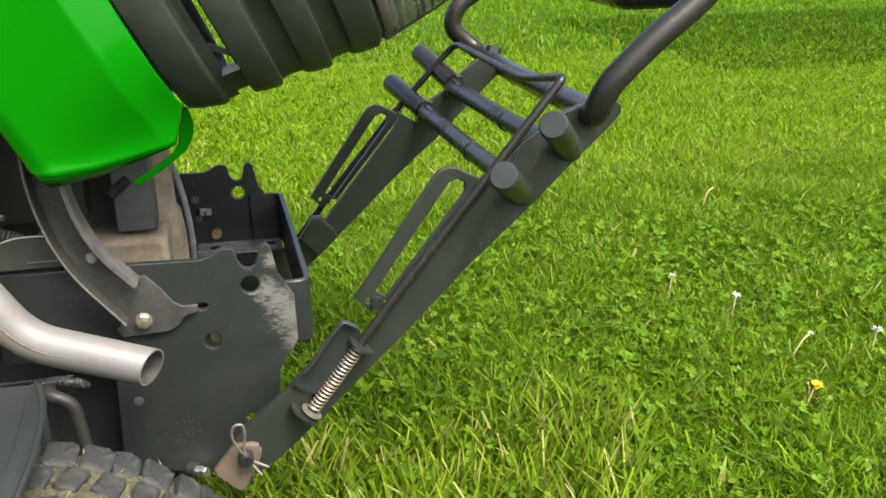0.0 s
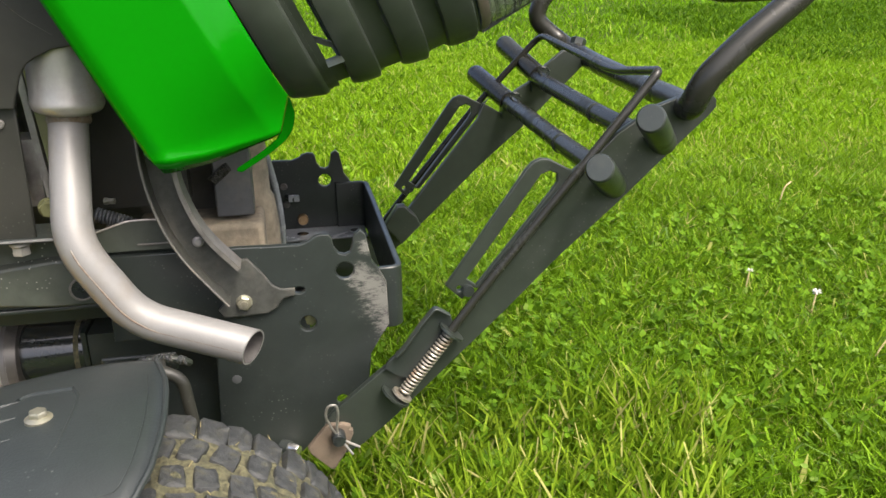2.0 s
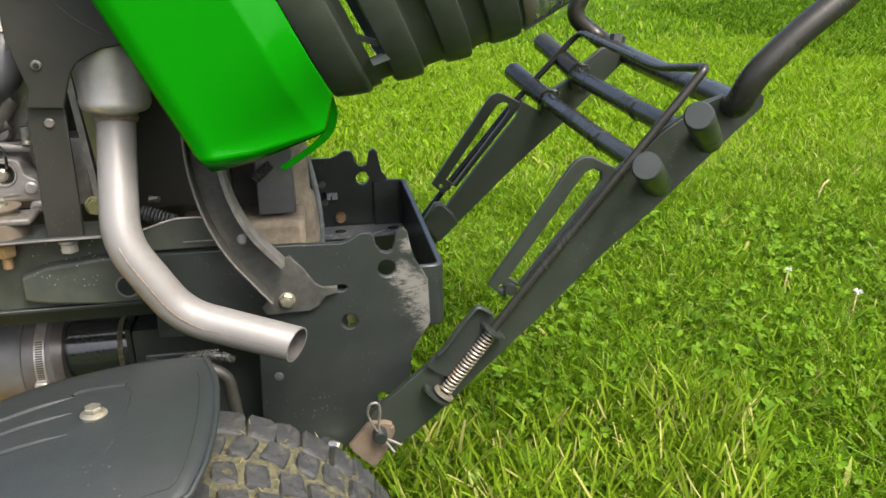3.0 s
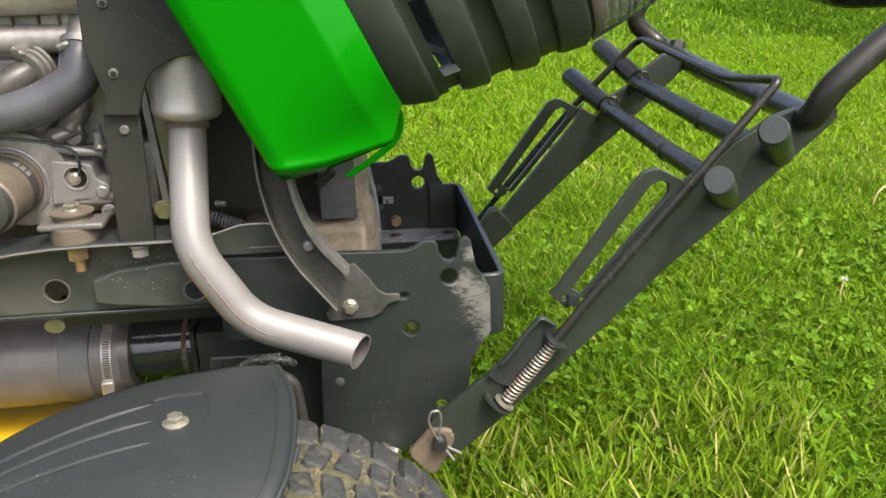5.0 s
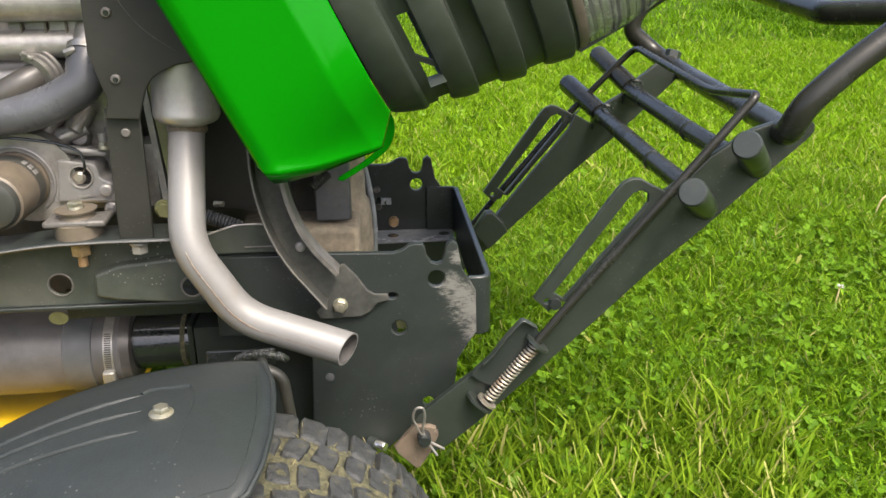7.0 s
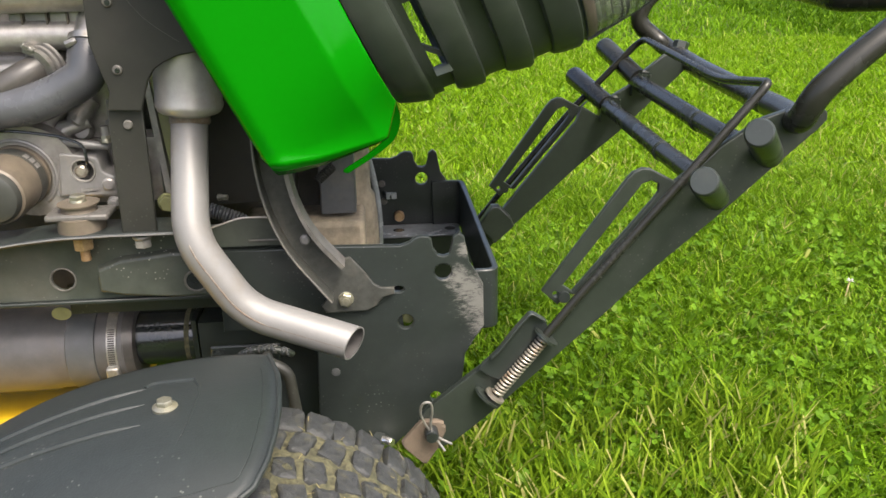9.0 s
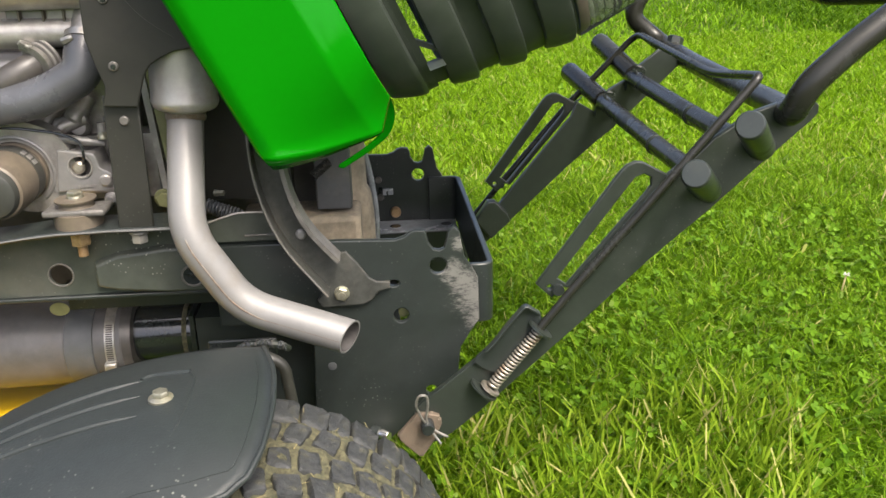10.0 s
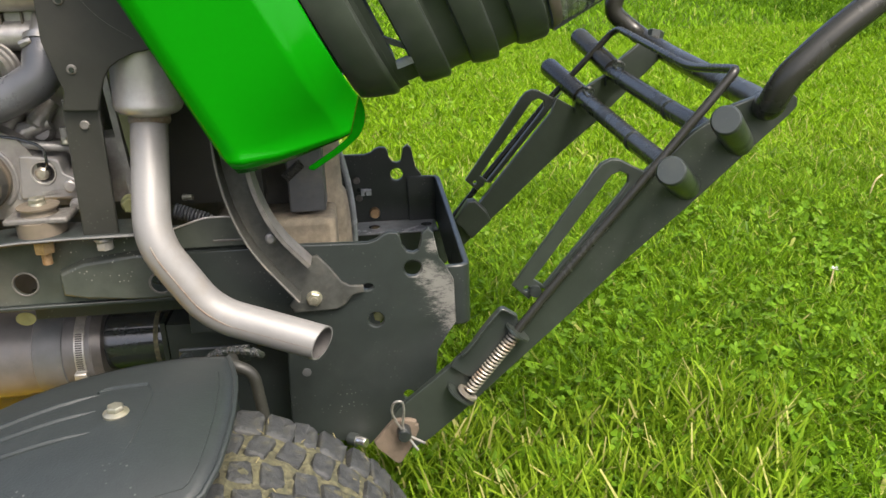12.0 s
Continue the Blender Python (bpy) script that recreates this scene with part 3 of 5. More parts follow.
part("rail_hole", lathe([(0, 0.0095), (0.0008, 0.0095)], (-0.2217, 0.7068, 0.3527), (0, -1, 0), 24), GLASSY, rail)
part("hole_rim", sweep([(-0.2217 + 0.0102 * math.cos(a * math.pi / 12), 0.7062, 0.3527 + 0.0102 * math.sin(a * math.pi / 12)) for a in range(24)], 0.0012, 6, closed=True), DULL, rail)
gusset_top = [(q.x, q.y) for q in rounded([(-0.204, 0.4055), (-0.188, 0.4105), (-0.174, 0.4150), (-0.150, 0.4150), (-0.126, 0.4105)], 0.010, 4)]
plate("front_gusset", gusset_top + [(-0.122, 0.386), (-0.206, 0.386)], [], 0.7035, 0.7065, FRAME_DUSTY, rail, "curved black gusset above the rail")
# Bright strip paints the highlight that runs along the gusset's edge.
part("gusset_highlight", sweep([(x, 0.7030, z) for x, z in gusset_top], 0.0010, 8), ALUMINIUM, rail, "gusset edge with its highlight set in pale metal")
# Pale bar draws the highlight on a slot's edge.
soften(part("slot_highlight", box(-0.168, -0.128, 0.7020, 0.7036, 0.3912, 0.3930), ARM_EDGE, rail, "slot edge, its highlight set in a lighter grey"), 0.0006)
hex_bolt("rail_nut", (-0.319, 0.706, 0.4042), (0, 0, -1), 0.016, 0.0225, 0.014, BRASSY, tractor, "rust-stained mount nut with a bolt end", 0.011)
hex_bolt("rail_nut", (-0.2635, 0.700, 0.4030), (0, 0, -1), 0.0135, 0.018, 0.011, BOSS, tractor, "zinc nut under the rail flange")
part("inner_wall", box(-0.75, -0.12, 0.985, 0.990, 0.20, 0.62), DARKDUST, tractor, "dark far side of the engine bay")
part("subframe", box(-0.36, -0.115, 0.752, 0.760, 0.304, 0.334), FRAME_BLACK, tractor, "dark subframe plate under the rail")
part("far_rail", box(-1.1, -0.115, 1.010, 1.016, 0.325, 0.402), FRAME_BLACK, tractor)
part("dash_wall", box(-1.15, -1.10, 0.62, 1.12, 0.30, 0.95), FRAME_BLACK, tractor, "black dashboard bulkhead")

# upright strap and dark heat shield
strap = plate("upright_strap", [(-0.2745, 0.530), (-0.2785, 0.405), (-0.2475, 0.405), (-0.2445, 0.530)], [], 0.6925, 0.697, SHIELD, tractor, "black steel upright strap with bright rivets")
part("rivet", lathe([(0, 0.0042), (0.0016, 0.0040), (0.0022, 0.0032)], (-0.2585, 0.6925, 0.508), (0, -1, 0), 18), DULL, strap, "dull round rivet")
shield = plate("heat_shield", [(-0.277, 0.72), (-0.278, 0.615), (-0.279, 0.579), (-0.273, 0.555), (-0.2685, 0.538), (-0.2725, 0.522), (-0.2435, 0.5205), (-0.2390, 0.535), (-0.2345, 0.547), (-0.2285, 0.5555), (-0.2200, 0.5610), (-0.207, 0.5665), (-0.190, 0.5690), (-0.160, 0.5680), (-0.10, 0.58), (-0.10, 0.72)],
               [], 0.686, 0.690, SHIELD, tractor, "black sheet-metal heat shield curved round the muffler")
for z in (0.611, 0.556):
    part("rivet", lathe([(0, 0.0042), (0.0016, 0.0040), (0.0022, 0.0032)], (-0.2585, 0.686, z), (0, -1, 0), 18), DULL, shield, "hollow round rivet")
    part("rivet_core", lathe([(0, 0.0024), (0.0006, 0.0020)], (-0.2582, 0.6838, z - 0.0004), (0, -1, 0), 14), GLASSY, shield)
part("shield_crease", sweep(rounded([(-0.262, 0.6855, 0.68), (-0.250, 0.6855, 0.622), (-0.230, 0.6855, 0.595), (-0.205, 0.6855, 0.578)], 0.03), 0.0002, 6), ARM_EDGE, shield, "thin scratched crease")
part("radiator_side", box(-0.235, -0.13, 0.80, 0.83, 0.40, 0.62), SHIELD, tractor, "dark radiator side")
part("olive_strip", box(-0.248, -0.232, 0.755, 0.765, 0.41, 0.60, Matrix.Rotation(radians(-5), 4, "Y")), OLIVE, tractor, "dull olive metal strip behind the muffler")
part("grey_strip", box(-0.256, -0.250, 0.755, 0.765, 0.41, 0.60, Matrix.Rotation(radians(-4), 4, "Y")), ALUMINIUM, tractor)

# exhaust
muffler = part("muffler", lathe([(0, 0.0175), (0.002, 0.0190), (0.0035, 0.0255), (0.0055, 0.0282), (0.0085, 0.0297), (0.0115, 0.0304), (0.0135, 0.0297), (0.040, 0.0295), (0.065, 0.0293), (0.10, 0.029)],
                               (-0.2115, 0.7225, 0.5080), (0.06, 0.0, 1), 36), MUFFLER, tractor, "heat-stained steel muffler can")
pipe_path = rounded([(-0.2125, 0.7225, 0.505), (-0.2118, 0.664, 0.409), (-0.1690, 0.660, 0.3390), (-0.0725, 0.641, 0.3100)], [0, 0.024, 0.024, 0], 12)
tip_way = (pipe_path[-1] - pipe_path[-2]).normalized()
pipe_path[-1:] = [pipe_path[-1] - tip_way * 0.024, pipe_path[-1] - tip_way * 0.012, pipe_path[-1]]
bm = sweep(pipe_path, 0.0164, 28, wall=0.0016)
bm.faces.ensure_lookup_table()
for f in bm.faces:
    f.material_index = int(all(min((v.co - q).length for q in pipe_path) < 0.0157 for v in f.verts))
for v in bm.verts:
    d = v.co - pipe_path[-1]
    if abs(d.dot(tip_way)) < 0.0005 and d.length < 0.02:
        v.co += tip_way * 0.35 * d.y
pipe = part("exhaust_pipe", bm, STEEL, tractor, "bare silvery steel exhaust pipe, bent forward, with a slanting mouth")
pipe.data.materials.append(PIPE_INNER)
seam = []
for k in range(8, len(pipe_path) - 1):
    along_pipe = (pipe_path[k + 1] - pipe_path[k - 1]).normalized()
    outer = along_pipe.cross(Vector((0, -1, 0))).normalized()
    seam.append(pipe_path[k] + (outer * 0.38 + Vector((0.20, -0.85, 0.32))).normalized() * 0.0164)
part("weld_seam", sweep(seam, 0.0008, 6), SEAM, pipe, "brown-tinted weld seam along the pipe")
part("weld_collar", lathe([(0, 0.0168), (0.002, 0.0182), (0.004, 0.0186), (0.006, 0.0180), (0.008, 0.0186), (0.010, 0.0180)], (-0.2118, 0.7205, 0.5000), (0.0, 0.25, 1), 28), SEAM, tractor, "rough brown weld collar")
# curved hood support arm: a channel of two flanges and a web
arc_out = rounded([(-0.1515, 0.684, 0.520), (-0.1515, 0.684, 0.455), (-0.1345, 0.684, 0.395), (-0.092, 0.684, 0.338)], 0.06, 8)
arc_in = rounded([(-0.126, 0.684, 0.520), (-0.125, 0.684, 0.452), (-0.108, 0.684, 0.405), (-0.080, 0.684, 0.372)], 0.05, 8)
# Paler scuffed coat here also imitates a sheen on the shaded channel.
arm_bracket = part("hood_support_arm", strip(arc_out, (0, 0.026, 0), 0.0024), ARM_DARK, tractor, "curved black channel arm that carries the hood")
for y_edge, r_edge in ((0.6712, 0.0009), (0.6962, 0.0007)):
    part("worn_edge", sweep([Vector((q.x, y_edge, q.z)) for q in arc_out], r_edge, 6), ARM_EDGE, arm_bracket, "worn grey edge")
part("inner_flange", strip(arc_in, (0, 0.024, 0), 0.004), ARM_EDGE, arm_bracket, "worn grey flange of the curved arm")
bm = bmesh.new()
steps = 14
pick = lambda path, t: path[min(int(t * (len(path) - 1)), len(path) - 2)].lerp(path[min(int(t * (len(path) - 1)) + 1, len(path) - 1)], t * (len(path) - 1) % 1 if t < 1 else 1)
prev = None
for i in range(steps + 1):
    a, b = pick(arc_out, i / steps), pick(arc_in, i / steps)
    row = [bm.verts.new((q.x, y, q.z)) for q in (a, b) for y in (0.692, 0.695)]
    if prev:
        for k0, k1 in ((0, 2), (2, 3), (3, 1), (1, 0)):
            bm.faces.new((prev[k0], prev[k1], row[k1], row[k0]))
    prev = row
part("web", bm, ARM_DARK, arm_bracket)
part("rivet", lathe([(0, 0.0052), (0.003, 0.0048), (0.0045, 0.003)], (-0.1140, 0.692, 0.3950), (0, -1, 0), 16), BOSS, arm_bracket, "dull round rivet")
plate("hinge_bracket", [(-0.100, 0.3165), (-0.104, 0.325), (-0.096, 0.334), (-0.082, 0.372), (-0.074, 0.374), (-0.062, 0.3595), (-0.053, 0.3455), (-0.046, 0.341), (-0.033, 0.3405), (-0.033, 0.3335), (-0.044, 0.331), (-0.051, 0.322), (-0.060, 0.3175)],
      [], 0.6945, 0.6985, ARM_DARK, tractor, "flat grey bracket with a pointed finger")

# dusty casing and boxes seen past the arm
soften(part("dusty_casing", box(-0.19, -0.060, 0.80, 0.93, 0.25, 0.374), DUST, tractor, "dusty brown casting behind the mount"), 0.006, 3)
part("casting_neck", lathe([(0, 0.034), (0.10, 0.033), (0.128, 0.030), (0.134, 0.026), (0.19, 0.025), (0.25, 0.027)], (-0.0785, 0.888, 0.25), (0.0, 0, 1), 36), DUST, tractor, "rounded dusty casting neck")
soften(part("relay_box", box(-0.1065, -0.0685, 0.812, 0.85, 0.379, 0.475), RELAY, tractor, "small grey-black plastic box"), 0.002)
part("battery_box", box(-0.19, -0.10, 0.865, 0.98, 0.37, 0.52), DARKDUST, tractor, "black box behind the casting")
part("corrugated_hose", helix((-0.107, 0.803, 0.420), (-0.090, 0.806, 0.434), 0.0042, 0.0011, 9), SHIELD, tractor, "black corrugated hose")
part("corrugated_hose", helix((-0.212, 0.762, 0.4055), (-0.180, 0.758, 0.394), 0.0062, 0.0015, 10), RELAY, tractor, "grey corrugated hose")
hex_bolt("side_bolt", (-0.2035, 0.77, 0.4160), (1, -0.25, 0), 0.0055, 0.0068, 0.009, ZINC, tractor, "small brass-coloured bolt")
hex_bolt("block_nut", (-0.2501, 0.752, 0.4187), (0.25, -1, 0), 0.014, 0.018, 0.010, OLIVE, tractor, "olive hex nut beside the strap")

# ---------------------------------------------------------------- hood, tipped forward
HP = Vector((-0.132, 0.0, 0.476))
HU, HB = Vector((0.90, 0, 0.436)), Vector((-0.436, 0, 0.90))


def hood_point(u, b, y):
    return HP + HU * u + HB * b + Vector((0, y, 0))


def smooth_step(a, b, x):
    t = min(max((x - a) / (b - a), 0), 1)
    return t * t * (3 - 2 * t)


def hood_side(u, b):
    """How far across the near hood skin lies, at a height u and a distance b behind the chin."""
    y = 0.634 - 0.01 * min(b, 0.4) + 0.050 * (u / 0.117) * smooth_step(0.05, -0.03, b)
    y += 0.014 * min(max((u - 0.087) / 0.030, 0), 1) + 0.0065 * smooth_step(0.013, -0.004, u)
    return y


def hood_foot(u):
    """Where the lower edge of the side panel runs, with its rear corner cut and its front corner swept up to the grille."""
    table = [(0.0, 0.004), (0.003, -0.0055), (0.037, -0.0165), (0.0935, -0.027), (0.1145, -0.003)]
    for (a, p), (b, q) in zip(table, table[1:]):
        if u <= b:
            return p + (q - p) * (u - a) / (b - a)
    return table[-1][1]


hood = part("hood", bmesh.new(), GREEN, tractor, "glossy green hood tipped forward")
for near in (True, False):
    bm = bmesh.new()
    us = [0.0, 0.003, 0.005, 0.008, 0.011, 0.013, 0.016, 0.02, 0.037, 0.06, 0.078, 0.084, 0.0852, 0.0870, 0.0890, 0.0915, 0.0935, 0.097, 0.103, 0.109, 0.1125, 0.1145]
    fr = [0.022, 0.035, 0.06, 0.09, 0.13, 0.18, 0.25, 0.34, 0.46]
    rows = []
    for u in us:
        b0 = hood_foot(u)
        w = 0.0125 - 0.0100 * min(u / 0.094, 1)     # the bevel along the lower edge narrows towards the nose
        ridge = 0.0015 * (1 - smooth_step(0.05, 0.09, u)) * smooth_step(0.0, 0.012, u)
        edge = [(0, 0.0085 * w / 0.0125 + 0.001), (0.6 * w, 0.0028 * w / 0.0125), (0.93 * w, -0.85 * ridge), (w, -ridge), (w + 0.0008, -0.9 * ridge), (w + 0.0042, 0)]
        row = []
        for f, dy in edge + [(f, 0) for f in fr]:
            b = b0 + f
            y = hood_side(u, b) + dy
            row.append(bm.verts.new(hood_point(u, b, y if near else 2 * CENTRE - y)))
        rows.append(row)
    for a, b in zip(rows, rows[1:]):
        for k in range(len(rows[0]) - 1):
            bm.faces.new((a[k], a[k + 1], b[k + 1], b[k]))
    side = part("side_panel", bm, GREEN, hood, "glossy green side panel")
    sol = side.modifiers.new("skin", "SOLIDIFY")
    sol.thickness, sol.offset = 0.0035, -1
lip_edge = rounded([(-0.029, 0.513), (-0.0235, 0.512), (-0.0190, 0.496), (-0.0245, 0.4765), (-0.045, 0.4605), (-0.0725, 0.4440), (-0.0775, 0.4458), (-0.0765, 0.4485), (-0.051, 0.4640), (-0.0355, 0.4765), (-0.0335, 0.490)], [0.002, 0.003, 0.012, 0.010, 0.01, 0.002, 0.001, 0.002, 0.01, 0.006, 0.003], 5, True)
plate("chin_lip", [(q.x, q.y) for q in lip_edge], [], 0.7355, 0.7385, GREEN, hood, "thin green curled chin lip", 0.0012)
bm = bmesh.new()
rows = [[bm.verts.new(hood_point(u, b, y)) for y in (0.745, 0.80, 0.871, 0.942, 1.0)] for u, b in ((0.01, 0.002), (0.05, -0.006), (0.092, -0.014))]
for a, b in zip(rows, rows[1:]):
    for k in range(4):
        bm.faces.new((a[k], a[k + 1], b[k + 1], b[k]))
chin = part("chin", bm, GREEN, hood)
sol = chin.modifiers.new("skin", "SOLIDIFY")
sol.thickness = 0.003


def nose_front(u):
    """Where the front of the nose lies behind the chin line, at a height u."""
    table = [(0.10, -0.012), (0.117, -0.020), (0.147, -0.029), (0.194, -0.035), (0.244, -0.042), (0.298, -0.047), (0.36, -0.043), (0.46, -0.021)]
    for (a, p), (b, q) in zip(table, table[1:]):
        if u <= b:
            return p + (q - p) * (u - a) / (b - a)
    return table[-1][1]


def nose_band(name, u0, u1, mat, parent, inset=0.0, thick=0.010, bulge=0.003, label="", back=0.45, steps=6, near_only=0.0, ridge=0.0, front=-1.0):
    """One band of the nose, wrapping from one side round the front to the other."""
    half = [(back, 0.640), (0.20, 0.648), (0.12, 0.656), (0.085, 0.664), (0.055, 0.677), (0.032, 0.692), (0.016, 0.708), (0.006, 0.724), (0.001, 0.740), (0.0, 0.765), (-0.004, 0.81), (-0.006, CENTRE)]
    half = [(b, y) for b, y in half if b <= back]
    if half[0][0] < back:
        half.insert(0, (back, half[0][1] - 0.002))
    if front > 0:
        k0 = max(i for i, (b, y) in enumerate(half) if b >= front)
        (b0, y0), (b1, y1) = half[k0], half[k0 + 1]
        half = half[:k0 + 1] + [(front, y0 + (y1 - y0) * (b0 - front) / (b0 - b1)), (front - 0.0004, y0 + (y1 - y0) * (b0 - front) / (b0 - b1) + 0.0001)]
    full = half + [(b, 2 * CENTRE - y) for b, y in half[-2::-1]]
    if near_only:
        full = [q for q in full if q[1] <= near_only]
    bm = bmesh.new()
    grid = []
    for (b, y) in full:
        out = Vector((0, -1 if y < CENTRE - 0.05 else (1 if y > CENTRE + 0.05 else 0), 0))
        lean = min(max((b - 0.0) / 0.08, 0), 1)
        row = []
        prof = [(0.0, -0.005), (0.05, 0.0015), (0.3, 0.0035), (ridge - 0.08, 0.0045), (ridge, 0.0035), (ridge + 0.06, -0.001), (0.9, -0.0085), (1.0, -0.011)] if ridge else [(i / steps, bulge * (1 - (2 * i / steps - 1) ** 4)) for i in range(steps + 1)]
        for t, h in prof + [(1.0, -thick), (0.0, -thick)]:
            u = u0 + (u1 - u0) * t
            d = h - inset
            p = hood_point(u, nose_front(u) + b, y) + out * d * lean - HB * d * (1 - lean) * (0.12 if d < 0 else 1.0)
            row.append(bm.verts.new(p))
        grid.append(row)
    k = len(grid[0])
    for a, b in zip(grid, grid[1:]):
        for i in range(k):
            bm.faces.new((a[i], a[(i + 1) % k], b[(i + 1) % k], b[i]))
    bm.faces.new(grid[0])
    bm.faces.new(grid[-1])
    return part(name, bm, mat, parent, label)


grille = nose_band("grille", 0.1140, 0.1525, GRILLE, tractor, 0.002, 0.008, label="black plastic front grille of wide wrapped slats", ridge=0.84)
for u0, u1, crest in ((0.1705, 0.2020, 0.84), (0.2190, 0.2485, 0.84), (0.2640, 0.2970, 0.86)):
    nose_band("slat", u0, u1, GRILLE, grille, 0, 0.008, ridge=crest)
nose_band("recessed_web", 0.1500, 0.1590, GRILLE, grille, 0.0150, 0.0012, 0, near_only=0.76)
nose_band("recessed_web", 0.1580, 0.1725, GRILLE, grille, 0.0260, 0.0012, 0, back=0.032, near_only=0.735)
nose_band("recessed_web", 0.1580, 0.1725, GRILLE, grille, 0.0150, 0.0012, 0, front=0.097, near_only=0.70)
nose_band("recessed_web", 0.1990, 0.2225, GRILLE, grille, 0.0170, 0.0012, 0, back=0.115, near_only=0.76)
part("gap_brace", strip([hood_point(u, nose_front(u) + b, 0.706) for u, b in ((0.1570, 0.055), (0.1740, 0.040))], (0, 0.012, 0), 0.0045), GRILLE, grille)
nose_band("recessed_web", 0.1990, 0.2225, GRILLE, grille, 0.0170, 0.0012, 0, front=0.17, near_only=0.70)
nose_band("recessed_web", 0.2455, 0.2685, GRILLE, grille, 0.0170, 0.0012, 0, near_only=0.76)
for line in (((0.049, 0.688, 0.597), (0.073, 0.697, 0.566)), ((0.107, 0.690, 0.603), (0.1095, 0.693, 0.587))):
    part("inner_strut", sweep([Vector(q) for q in line], 0.0022, 8), RELAY, grille, "grey plastic strut inside the grille")
headlight = nose_band("headlight", 0.2995, 0.46, GRILLE, tractor, 0.016, 0.004, 0, label="headlight with a clear ribbed lens")
nose_band("lens", 0.306, 0.44, CLEAR, headlight, 0.001, 0.003, 0.004, back=0.30, label="clear headlight lens")
for i in range(17):
    u = 0.309 + i * 0.0078
    nose_band("reflector_rib", u + 0.0014 * (i % 2), u + 0.0048 + 0.0012 * (i % 3), SILVER, headlight, 0.010, 0.003, 0.004, back=0.28, steps=4, near_only=0.80)
nose_band("bezel", 0.2985, 0.308, BEZEL, headlight, 0.000, 0.010, 0.001)
part("bottom_trim", strip([hood_point(u, nose_front(u) + 0.0005, 0.752) for u in (0.299, 0.33, 0.36, 0.40, 0.45)], (0, 0.03, 0), 0.004), FRAME_BLACK, headlight)

# Unseen top skin and closed rear, added to keep sky light out of the nose.
bm = bmesh.new()
rows = [[bm.verts.new(hood_point(u, b, y)) for y in (0.642, 0.70, CENTRE, 1.04, 1.10)] for u, b in ((0.44, -0.02), (0.47, 0.06), (0.48, 0.25), (0.48, 0.60), (0.40, 0.62), (0.0, 0.62))]
for a, b in zip(rows, rows[1:]):
    for k in range(4):
        bm.faces.new((a[k], a[k + 1], b[k + 1], b[k]))
top = part("hood_top", bm, GREEN, hood, "green top skin of the hood")
sol = top.modifiers.new("skin", "SOLIDIFY")
sol.thickness = 0.004
for near in (True, False):
    bm = bmesh.new()
    y = 0.630 if near else 2 * CENTRE - 0.630
    bm.faces.new([bm.verts.new(hood_point(u, b, y)) for u, b in ((0.0, 0.42), (0.48, 0.42), (0.48, 0.62), (0.0, 0.62))])
    sol = part("upper_side", bm, GREEN, hood).modifiers.new("skin", "SOLIDIFY")
    sol.thickness = 0.004

# ---------------------------------------------------------------- engine bay
engine = part("engine_block", box(-0.62, -0.285, 0.80, 0.98, 0.405, 0.66), ALUMINIUM, tractor, "cast aluminium engine with dull grey surfaces")
soften(engine, 0.012, 3)
part("block_web", box(-0.60, -0.262, 0.79, 0.83, 0.41, 0.475), ALUMINIUM, engine)
plate("sensor_boss", [tuple(q.to_2d()) for q in rounded([(-0.3520, 0.4265), (-0.3170, 0.4285), (-0.3120, 0.4300), (-0.2985, 0.4305), (-0.2965, 0.4450), (-0.3080, 0.4500), (-0.3105, 0.4650), (-0.3460, 0.4700)], [0.003, 0.002, 0.003, 0.007, 0.006, 0.004, 0.006, 0.004], 5, True)], [circle(-0.3260, 0.4520, 0.0105, 20)], 0.757, 0.790, BOSS, engine, "dull grey machined plate with a round socket", 0.002)
part("sensor_socket", lathe([(0, 0.0125), (0.002, 0.0125)], (-0.326, 0.770, 0.4520), (0, -1, 0.0), 22), PIPE_INNER, engine)
part("sensor", lathe([(0, 0.0065), (0.006, 0.0065), (0.008, 0.004)], (-0.329, 0.766, 0.4505), (0, -1, 0.05), 14), BRIGHT, engine)
part("socket_rim", sweep([(-0.326 + 0.0110 * math.cos(a * math.pi / 12), 0.7565, 0.4520 + 0.0110 * math.sin(a * math.pi / 12)) for a in range(24)], 0.0010, 6, closed=True), ALUMINIUM, engine)
part("sensor_wire", sweep(rounded([(-0.325, 0.762, 0.4530), (-0.318, 0.750, 0.464), (-0.320, 0.752, 0.478), (-0.340, 0.756, 0.486), (-0.380, 0.758, 0.492), (-0.44, 0.76, 0.494)], 0.01), 0.0014, 8), GLASSY, engine, "thin black wire")
part("boss_lug", lathe([(0, 0.0062), (0.003, 0.0062), (0.0042, 0.0045)], (-0.3035, 0.757, 0.4380), (0, -1, 0), 18), ALUMINIUM, engine)
for k, (x0, z0, x1, z1) in enumerate(((-0.372, 0.482, -0.350, 0.505), (-0.345, 0.480, -0.318, 0.512), (-0.300, 0.432, -0.292, 0.500), (-0.40, 0.486, -0.365, 0.500))):
    part("cast_rib", sweep([(x0, 0.796, z0), ((x0 + x1) / 2, 0.784, (z0 + z1) / 2), (x1, 0.794, z1)], [0.008, 0.010, 0.007], 12), ALUMINIUM, engine)
for x, z in ((-0.336, 0.496), (-0.297, 0.4245), (-0.300, 0.470)):
    hex_bolt("block_bolt", (x, 0.789, z), (0, -1, 0.1), 0.008, 0.011, 0.006, BOSS, engine)
